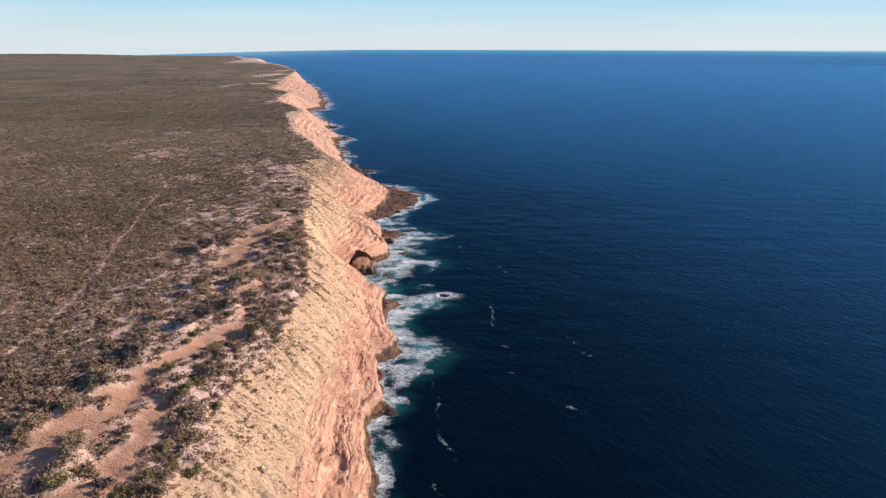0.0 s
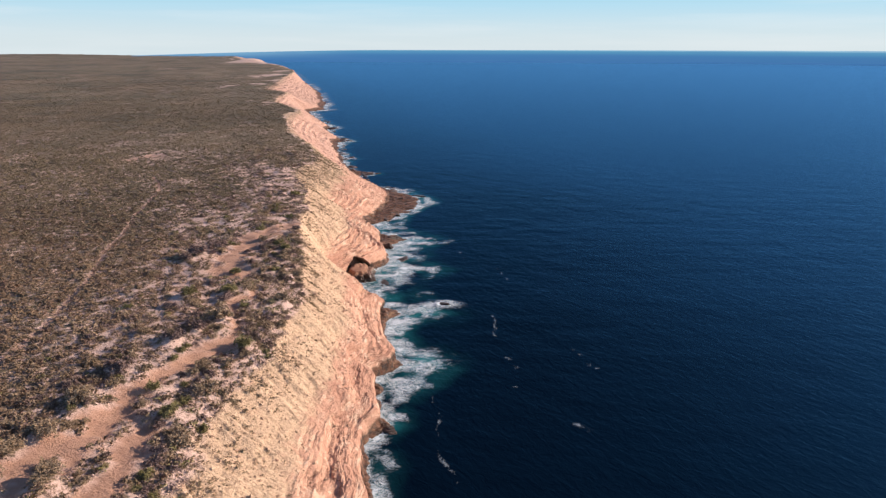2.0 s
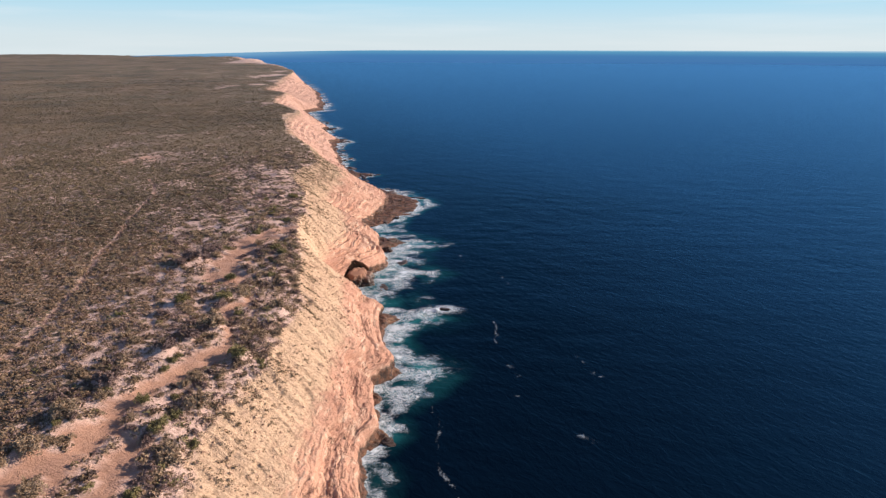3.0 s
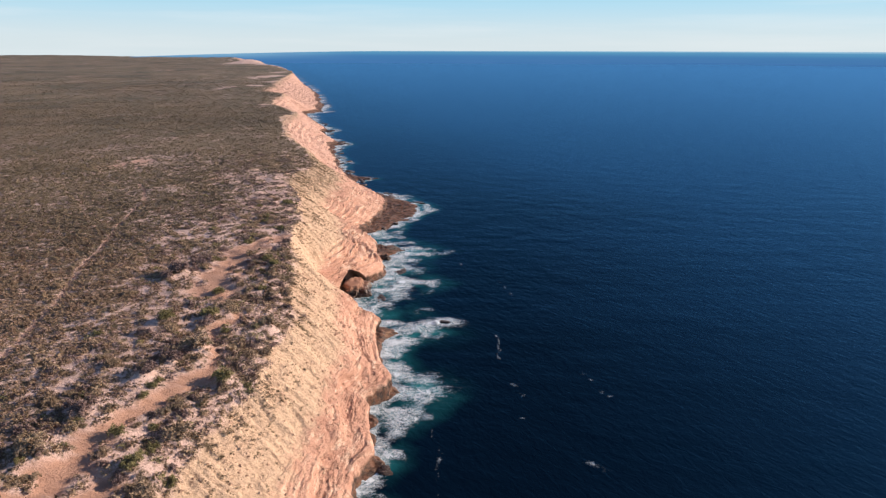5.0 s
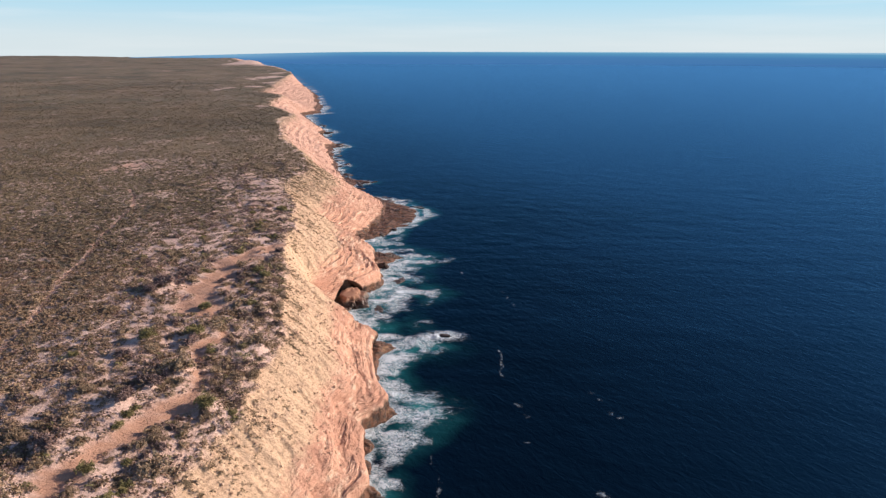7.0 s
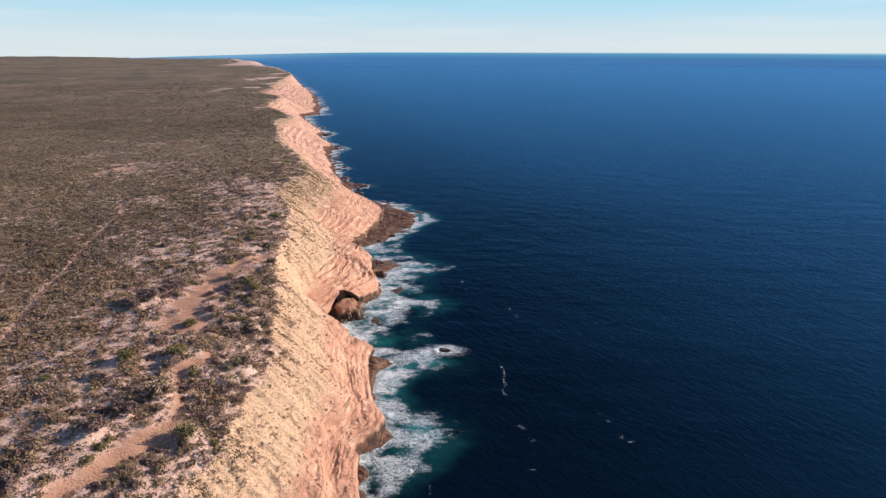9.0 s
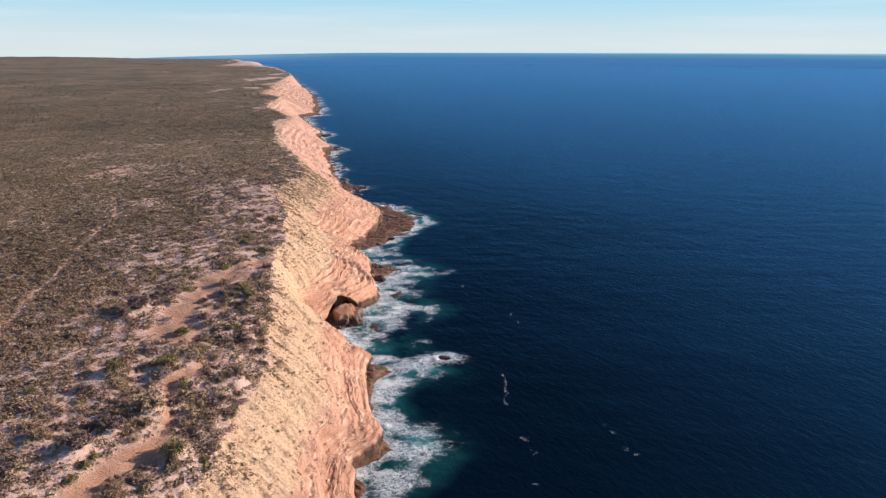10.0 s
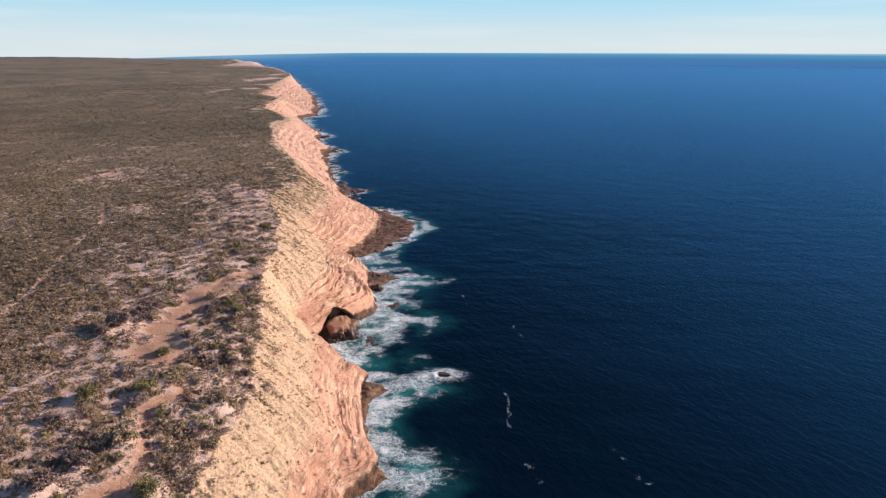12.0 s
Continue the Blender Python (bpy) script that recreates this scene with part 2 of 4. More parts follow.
def cover(x, y):
    """How much of the ground shrubs hide, 0 to 1."""
    s, d, width = across(x, y)
    edge = s + 0.16 * fbm(x / 8.0, y / 8.0, 3, 43) + 0.3 * ramp(y, 420, 800) * fbm(x / 60.0, y / 70.0, 3, 53)
    on = ramp(edge, 0.95, 1.06)
    inland = d - width
    pale = (1 - ramp(inland + 8 - 28 * ramp(y, 110, 160) + 12 * fbm(x / 14.0, y / 14.0, 3, 44), 12, 40)) * (1 - ramp(y, 255, 300))
    sandy = (1 - ramp(inland + 14 * fbm(x / 14.0, y / 14.0, 3, 47), 14, 44)) * (1 - ramp(y, 378, 408)) * ramp(y, 255, 285)
    rim = (1 - ramp(inland + 4 * fbm(x / 6.0, y / 6.0, 2, 50), 7, 16)) * (1 - ramp(y, 240, 270))
    clumps = (0.8 * pale + 1.0 * sandy) * fbm(x / 4.0, y / 4.0, 3, 48) + 0.8 * pale * fbm(x / 1.6, y / 2.0, 2, 54)
    amount = 0.97 - 0.42 * pale - 0.62 * sandy + 0.06 * rim + clumps + 0.18 * fbm(x / 20.0, y / 20.0, 3, 45)
    blown = ramp(fbm(x / 45.0, y / 70.0, 3, 55), 0.24, 0.42) * (1 - ramp(inland, 25, 110)) * ramp(y, 760, 950)
    amount = amount - 0.8 * blown - 1.5 * np.exp(-((x + 815) / 55.0) ** 2 - ((y - 2690) / 130.0) ** 2)
    return on * amount * (1 - np.clip(1.4 * bare(x, y), 0, 1))


# ---- materials ----
def material(name):
    m = bpy.data.materials.new(name)
    m.use_nodes = True
    m.node_tree.nodes.clear()
    return m, m.node_tree.nodes, m.node_tree.links


class Graph:
    """Short forms for building a node material."""

    def __init__(self, name):
        self.m, self.n, self.l = material(name)
        self.out = self.n.new("ShaderNodeOutputMaterial")
        self.geo = self.n.new("ShaderNodeNewGeometry")

    def put(self, sock, v):
        if isinstance(v, bpy.types.NodeSocket):
            self.l.new(v, sock)
        elif isinstance(v, (tuple, list)) and len(v) == 3 and sock.type == "RGBA":
            sock.default_value = (*v, 1)
        else:
            sock.default_value = v

    def attr(self, name):
        a = self.n.new("ShaderNodeAttribute")
        a.attribute_name = name
        return a.outputs["Fac"]

    def scaled(self, sx, sy, sz, src=None):
        v = self.n.new("ShaderNodeVectorMath")
        v.operation = "MULTIPLY"
        self.put(v.inputs[0], src or self.geo.outputs["Position"])
        v.inputs[1].default_value = (sx, sy, sz)
        return v.outputs[0]

    def noise(self, vec, scale, detail=4, rough=0.55, warp=0.0):
        t = self.n.new("ShaderNodeTexNoise")
        self.put(t.inputs["Vector"], vec)
        t.inputs["Scale"].default_value, t.inputs["Detail"].default_value = scale, detail
        t.inputs["Roughness"].default_value, t.inputs["Distortion"].default_value = rough, warp
        return t.outputs["Fac"]

    def math(self, op, a, b=0.0, c=0.0):
        t = self.n.new("ShaderNodeMath")
        t.operation = op
        for k, v in enumerate((a, b, c)):
            self.put(t.inputs[k], v)
        return t.outputs[0]

    def step(self, v, a, b, lo=0.0, hi=1.0):
        t = self.n.new("ShaderNodeMapRange")
        t.interpolation_type = "SMOOTHSTEP"
        self.put(t.inputs["Value"], v)
        t.inputs["From Min"].default_value, t.inputs["From Max"].default_value = a, b
        t.inputs["To Min"].default_value, t.inputs["To Max"].default_value = lo, hi
        return t.outputs["Result"]

    def mix(self, f, a, b, kind="MIX"):
        t = self.n.new("ShaderNodeMix")
        t.data_type, t.blend_type = "RGBA", kind
        self.put(t.inputs["Factor"], f)
        self.put(t.inputs[6], a)
        self.put(t.inputs[7], b)
        return t.outputs[2]

    def bump(self, h, strength, distance, normal=None):
        t = self.n.new("ShaderNodeBump")
        t.inputs["Strength"].default_value, t.inputs["Distance"].default_value = strength, distance
        self.put(t.inputs["Height"], h)
        if normal:
            self.put(t.inputs["Normal"], normal)
        return t.outputs[0]

    def surface(self, **kw):
        b = self.n.new("ShaderNodeBsdfPrincipled")
        for k, v in kw.items():
            self.put(b.inputs[k.replace("_", " ")], v)
        self.l.new(b.outputs[0], self.out.inputs[0])
        return self.m


def ground_material():
    g = Graph("coastal_ground")
    pos = g.geo.outputs["Position"]
    # pale sand of the slope
    n1, n2 = g.noise(pos, 0.12, 5), g.noise(pos, 1.3, 5, 0.65)
    sand = g.mix(n1, (0.655, 0.468, 0.312), (0.560, 0.382, 0.262))
    sand = g.mix(g.step(n2, 0.46, 0.66), sand, (0.387, 0.258, 0.168))
    # plateau soil
    soil = g.mix(g.step(g.noise(pos, 0.05, 4), 0.35, 0.65), (0.650, 0.470, 0.408), (0.550, 0.385, 0.325))
    soil = g.mix(g.step(g.noise(pos, 0.9, 5, 0.7), 0.50, 0.68), soil, (0.340, 0.230, 0.178))
    # trodden pink sand
    track = g.mix(g.noise(pos, 0.5, 5), (0.480, 0.283, 0.200), (0.380, 0.212, 0.146))
    track = g.mix(g.step(g.noise(pos, 2.6, 3), 0.6, 0.7), track, (0.387, 0.241, 0.172))
    # low heath where single shrubs are too small to stand out
    speck = g.noise(pos, 0.55, 4, 0.75)
    band = g.noise(g.scaled(1.0, 0.55, 1.0), 0.011, 9, 0.72)
    leaf = g.mix(g.step(band, 0.38, 0.62), (0.092, 0.076, 0.043), (0.172, 0.120, 0.074))
    broad = g.noise(g.scaled(0.5, 0.8, 1.0), 0.012, 5, 0.6)
    leaf = g.mix(g.step(broad, 0.50, 0.62, 0.0, 0.6), leaf, (0.058, 0.047, 0.028))
    leaf = g.mix(g.step(broad, 0.46, 0.36, 0.0, 0.6), leaf, (0.185, 0.138, 0.085))
    heathmask = g.step(g.math("ADD", g.attr("cover"), g.math("MULTIPLY", g.math("SUBTRACT", speck, 0.5), 1.6)), 0.30, 0.62)
    # bedded rock: salmon stone, cream beds, dusky beds, dust and thin dark cracks
    tone = g.noise(g.scaled(1.0, 0.55, 1.0), 0.085, 5, 0.62, 0.5)
    rock = g.mix(g.step(tone, 0.36, 0.64), (0.600, 0.345, 0.240), (0.505, 0.268, 0.185))
    rock = g.mix(g.step(g.noise(pos, 0.02, 5, 0.65), 0.46, 0.64, 0.0, 0.6), rock, (0.430, 0.232, 0.165))
    layer = g.n.new("ShaderNodeCombineXYZ")
    axes3 = g.n.new("ShaderNodeSeparateXYZ")
    g.put(axes3.inputs[0], pos)
    g.put(layer.inputs[0], g.math("MULTIPLY", axes3.outputs["X"], 0.05))
    g.put(layer.inputs[1], g.math("MULTIPLY", axes3.outputs["Y"], 0.03))
    g.put(layer.inputs[2], g.attr("bed"))
    bed = g.noise(layer.outputs[0], 0.8, 5, 0.72, 0.3)
    there = g.math("MULTIPLY", g.step(g.noise(g.scaled(1.0, 0.5, 1.0), 0.16, 5, 0.7, 0.8), 0.44, 0.60), g.step(axes3.outputs["Y"], 225, 265, 0.4, 0.9))
    rock = g.mix(g.math("MULTIPLY", g.step(bed, 0.52, 0.60), there), rock, (0.700, 0.490, 0.355))
    rock = g.mix(g.math("MULTIPLY", g.step(bed, 0.45, 0.38), there), rock, (0.430, 0.215, 0.142))
    swept = g.noise(g.scaled(0.9, 0.36, 0.7), 0.36, 7, 0.74, 0.9)
    rock = g.mix(g.step(swept, 0.53, 0.62, 0.0, 0.8), rock, (0.705, 0.505, 0.375))
    rock = g.mix(g.step(swept, 0.45, 0.36, 0.0, 0.75), rock, (0.415, 0.212, 0.140))
    crack = g.math("ABSOLUTE", g.math("SUBTRACT", g.noise(g.scaled(0.5, 0.17, 0.9), 0.40, 5, 0.6, 1.3), 0.5))
    cracked = g.math("MULTIPLY", g.step(crack, 0.016, 0.004), g.step(g.noise(pos, 0.10, 4), 0.46, 0.60))
    rock = g.mix(cracked, rock, (0.260, 0.130, 0.085))
    pitted = g.step(g.noise(pos, 0.95, 5, 0.75), 0.60, 0.70, 0.0, 0.75)
    rock = g.mix(pitted, rock, (0.330, 0.175, 0.115))
    # splash zone: dark weed and iron-stained stone just above the sea
    z = g.n.new("ShaderNodeSeparateXYZ")
    g.put(z.inputs[0], pos)
    above = g.math("SUBTRACT", z.outputs["Z"], g.math("MULTIPLY", g.attr("reef"), 3.2))
    splash = g.step(g.math("ADD", above, g.math("MULTIPLY", g.math("SUBTRACT", g.noise(pos, 0.22, 5, 0.6), 0.5), 8.0)), 3.0, 1.4)
    wet = g.mix(g.step(g.noise(pos, 0.6, 6, 0.7), 0.4, 0.6), (0.165, 0.070, 0.036), (0.045, 0.023, 0.015))
    wet = g.mix(g.step(g.noise(pos, 0.28, 6, 0.72, 0.6), 0.55, 0.64), wet, (0.235, 0.125, 0.062))
    # distance haze put into the colour: rock fades to mauve further along the coast
    rock = g.mix(g.step(z.outputs["Y"], 330, 620, 0.0, 0.65), rock, (0.520, 0.325, 0.260))
    rock = g.mix(splash, rock, wet)
    col = g.mix(g.attr("heath"), sand, soil)
    col = g.mix(g.attr("track"), col, track)
    col = g.mix(heathmask, col, leaf)
    rm = g.step(g.math("ADD", g.attr("rock"), g.math("MULTIPLY", g.math("SUBTRACT", g.noise(pos, 0.25, 6, 0.7), 0.5), 1.3)), 0.25, 0.75)
    col = g.mix(rm, col, rock)
    fine = g.math("ADD", g.noise(pos, 1.4, 6, 0.7), g.math("MULTIPLY", bed, g.math("MULTIPLY", rm, 0.7)))
    fine = g.math("SUBTRACT", fine, g.math("MULTIPLY", cracked, g.math("MULTIPLY", rm, 0.7)))
    nrm = g.bump(fine, 0.9, 0.6)
    rough = g.mix(splash, (0.92, 0.92, 0.92), (0.65, 0.65, 0.65))
    return g.surface(Base_Color=col, Roughness=rough, Normal=nrm)


def boulder_material():
    g = Graph("sea_worn_rock")
    pos = g.geo.outputs["Position"]
    z = g.n.new("ShaderNodeSeparateXYZ")
    g.put(z.inputs[0], pos)
    wet = g.step(g.math("ADD", z.outputs["Z"], g.math("MULTIPLY", g.noise(pos, 0.5, 5), 3.0)), 6.6, 3.6)
    dry = g.mix(g.noise(pos, 0.9, 5, 0.7), (0.425, 0.222, 0.142), (0.255, 0.130, 0.080))
    dark = g.mix(g.noise(pos, 1.4, 5), (0.080, 0.042, 0.027), (0.026, 0.018, 0.014))
    return g.surface(Base_Color=g.mix(wet, dry, dark), Roughness=g.step(wet, 0, 1, 0.9, 0.4), Normal=g.bump(g.noise(pos, 2.0, 6, 0.7), 0.8, 0.3))


def water_material():
    g = Graph("sea_water")
    pos = g.geo.outputs["Position"]
    foam, shoal = g.attr("foam"), g.attr("shoal")
    slant = g.n.new("ShaderNodeVectorRotate")
    slant.rotation_type = "Z_AXIS"
    slant.inputs["Angle"].default_value = 0.91
    g.put(slant.inputs["Vector"], pos)
    swell = g.noise(g.scaled(0.45, 1.0, 1.0, slant.outputs[0]), 0.07, 4, 0.55, 0.6)
    chop = g.noise(g.scaled(0.62, 1.0, 1.0, slant.outputs[0]), 0.42, 5, 0.62, 0.5)
    patch = g.noise(g.scaled(0.4, 1.0, 1.0), 0.008, 6, 0.66, 0.5)
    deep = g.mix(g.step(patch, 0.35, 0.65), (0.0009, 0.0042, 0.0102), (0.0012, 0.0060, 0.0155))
    # sun-side brightness of the open sea, painted into the body colour
    deep = g.mix(g.attr("offshore_sheen"), deep, (0.0050, 0.0262, 0.0660))
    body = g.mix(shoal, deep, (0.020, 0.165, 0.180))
    milk = g.noise(g.scaled(1.0, 0.6, 1.0), 0.22, 5, 0.65, 1.6)
    milky = g.math("MULTIPLY", g.step(g.math("ADD", foam, g.math("MULTIPLY", g.math("SUBTRACT", milk, 0.5), 1.8)), 0.45, 1.1), g.step(foam, 0.05, 0.3, 0.0, 0.3))
    body = g.mix(milky, body, (0.24, 0.42, 0.46))
    # foam: solid froth near the rocks that tears into thin threads further out
    def threads(scale, sx, sy, warp, fat):
        n = g.noise(g.scaled(sx, sy, 1.0), scale, 4, 0.62, warp)
        return g.step(g.math("ABSOLUTE", g.math("SUBTRACT", n, 0.5)), fat, 0.0)
    coarse, thin = threads(0.20, 0.8, 1.0, 1.8, 0.030), threads(0.46, 0.75, 1.0, 1.5, 0.042)
    wisp = threads(1.3, 0.8, 1.0, 0.8, 0.07)
    fleck = g.noise(pos, 1.3, 6, 0.75, 0.6)
    drag = g.noise(g.scaled(0.45, 1.0, 1.0), 0.34, 7, 0.72, 1.6)
    lace = g.math("MAXIMUM", g.math("MAXIMUM", coarse, g.math("MULTIPLY", thin, 0.9)), g.math("MULTIPLY", wisp, 0.6))
    torn = g.math("ADD", g.math("MULTIPLY", g.math("SUBTRACT", drag, 0.5), 2.6), g.math("MULTIPLY", g.math("SUBTRACT", fleck, 0.5), 1.5))
    froth = g.step(g.math("ADD", foam, torn), 0.88, 1.22)
    lacy = g.math("MULTIPLY", lace, g.step(g.math("ADD", foam, g.math("MULTIPLY", torn, 0.5)), 0.08, 0.60))
    # froth is marbled with darker cells where the water shows through
    nz = g.n.new("ShaderNodeTexNoise")
    g.put(nz.inputs["Vector"], pos)
    nz.inputs["Scale"].default_value, nz.inputs["Detail"].default_value = 0.4, 5
    amp = g.n.new("ShaderNodeVectorMath")
    amp.operation = "MULTIPLY_ADD"
    g.put(amp.inputs[0], nz.outputs["Color"])
    amp.inputs[1].default_value = (4.0, 4.0, 0.0)
    g.put(amp.inputs[2], g.scaled(0.8, 1.0, 0.0))
    cells = g.n.new("ShaderNodeTexVoronoi")
    cells.feature = "DISTANCE_TO_EDGE"
    cells.inputs["Scale"].default_value = 0.55
    g.put(cells.inputs["Vector"], amp.outputs[0])
    hole = g.math("MULTIPLY", g.step(cells.outputs["Distance"], 0.06, 0.34), g.step(foam, 1.1, 0.45, 0.15, 0.95))
    froth = g.math("MULTIPLY", froth, g.math("SUBTRACT", 1.0, g.math("MULTIPLY", hole, 0.85)))
    mask = g.math("MULTIPLY", g.math("MAXIMUM", froth, lacy), g.step(foam, 0.02, 0.2))
    thread = g.step(g.math("ADD", g.attr("wisp"), g.math("MULTIPLY", g.math("SUBTRACT", fleck, 0.5), 2.4)), 0.50, 1.2, 0.0, 0.42)
    mask = g.math("MAXIMUM", mask, thread)
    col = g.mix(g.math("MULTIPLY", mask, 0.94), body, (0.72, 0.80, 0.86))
    nrm = g.bump(swell, 0.30, 1.0)
    nrm = g.bump(chop, 0.66, 0.40, nrm)
    nrm = g.bump(g.math("MULTIPLY", fleck, mask), 0.6, 0.5, nrm)
    dif = g.n.new("ShaderNodeBsdfDiffuse")
    g.put(dif.inputs["Color"], col)
    g.put(dif.inputs["Normal"], nrm)
    gl = g.n.new("ShaderNodeBsdfGlossy")
    gl.inputs["Roughness"].default_value = 0.40
    gl.inputs["Color"].default_value = (0.22, 0.61, 1.0, 1)
    g.put(gl.inputs["Normal"], nrm)
    fr = g.n.new("ShaderNodeFresnel")
    fr.inputs["IOR"].default_value = 1.33
    g.put(fr.inputs["Normal"], nrm)
    fac = g.math("MULTIPLY", g.math("MULTIPLY", g.math("POWER", fr.outputs[0], 1.42), 0.77), g.math("SUBTRACT", 1.0, mask))
    mx = g.n.new("ShaderNodeMixShader")
    g.put(mx.inputs[0], fac)
    g.l.new(dif.outputs[0], mx.inputs[1])
    g.l.new(gl.outputs[0], mx.inputs[2])
    g.l.new(mx.outputs[0], g.out.inputs[0])
    return g.m


def leaf_material(name, dark, light, hue):
    g = Graph(name)
    r = g.geo.outputs["Random Per Island"]
    info = g.n.new("ShaderNodeObjectInfo")
    col = g.mix(r, dark, light)
    col = g.mix(g.step(g.noise(g.geo.outputs["Position"], 0.16, 3, 0.6), 0.40, 0.62), col, hue)
    broad = g.noise(g.scaled(0.5, 0.8, 1.0), 0.012, 5, 0.6)
    col = g.mix(g.step(broad, 0.50, 0.62, 0.0, 0.55), col, dark)
    col = g.mix(g.step(broad, 0.46, 0.36, 0.0, 0.45), col, light)
    col = g.mix(g.math("MULTIPLY", info.outputs["Random"], 0.35), col, light)
    return g.surface(Base_Color=col, Roughness=0.8)


def plain_material(name, a, b, scale, rough=0.85):
    g = Graph(name)
    pos = g.geo.outputs["Position"]
    f = g.noise(pos, scale, 4)
    return g.surface(Base_Color=g.mix(f, a, b), Roughness=rough, Normal=g.bump(f, 0.4, 0.05))


STONE = plain_material("pink_stone", (0.533, 0.310, 0.215), (0.378, 0.206, 0.138), 1.5)
GROUND, ROCK, WATER = ground_material(), boulder_material(), water_material()
HEATH = leaf_material("heath_leaves", (0.116, 0.077, 0.046), (0.342, 0.226, 0.150), (0.202, 0.138, 0.084))
HEATH_FAR = leaf_material("olive_heath_leaves", (0.118, 0.090, 0.055), (0.240, 0.179, 0.116), (0.174, 0.135, 0.083))
SHRUB = leaf_material("shrub_leaves", (0.150, 0.106, 0.064), (0.480, 0.348, 0.228), (0.318, 0.226, 0.144))
FRESH = leaf_material("fresh_leaves", (0.095, 0.090, 0.034), (0.320, 0.265, 0.110), (0.200, 0.170, 0.070))
PURPLE = leaf_material("purple_brown_leaves", (0.090, 0.056, 0.052), (0.350, 0.240, 0.212), (0.200, 0.134, 0.120))
TUSSOCK = leaf_material("tussock_leaves", (0.150, 0.106, 0.062), (0.380, 0.275, 0.170), (0.250, 0.180, 0.106))
DRY = leaf_material("dry_twigs", (0.085, 0.050, 0.034), (0.27, 0.165, 0.115), (0.17, 0.10, 0.072))
def rubble_material():
    g = Graph("broken_stone")
    r = g.geo.outputs["Random Per Island"]
    col = g.mix(r, (0.430, 0.262, 0.178), (0.660, 0.470, 0.335))
    col = g.mix(g.step(r, 0.0, 0.22, 0.7, 0.0), col, (0.230, 0.135, 0.088))
    return g.surface(Base_Color=col, Roughness=0.9, Normal=g.bump(g.noise(g.geo.outputs["Position"], 4.0, 4), 0.5, 0.05))


RUBBLE = rubble_material()
TWIG = plain_material("twigs", (0.120, 0.086, 0.060), (0.206, 0.155, 0.112), 3.0)


def mesh_from(name, verts, faces, mat, smooth=False, attrs=None):
    """A mesh out of arrays: verts n x 3, faces m x k."""
    verts, faces = np.asarray(verts, np.float32), np.asarray(faces, np.int32)
    me = bpy.data.meshes.new(name)
    k = faces.shape[1]
    me.vertices.add(len(verts))
    me.vertices.foreach_set("co", verts.ravel())
    me.loops.add(faces.size)
    me.loops.foreach_set("vertex_index", faces.ravel())
    me.polygons.add(len(faces))
    me.polygons.foreach_set("loop_start", np.arange(len(faces), dtype=np.int32) * k)
    me.polygons.foreach_set("use_smooth", np.broadcast_to(smooth, len(faces)).copy())
    for key, values in (attrs or {}).items():
        me.attributes.new(key, "FLOAT", "POINT").data.foreach_set("value", np.asarray(values, np.float32).ravel())
    me.update(calc_edges=True)
    me.materials.append(mat)
    return me


def grid_faces(rows, cols):
    a = (np.arange(rows - 1)[:, None] * cols + np.arange(cols - 1)[None, :]).ravel()
    return np.stack([a, a + 1, a + cols + 1, a + cols], 1)


def growing(start, end, first, rate, most=1e9):
    out, at, step = [start], start, first
    while at < end:
        step = min(step * rate, most)
        at += step
        out.append(min(at, end))
    return np.array(out)


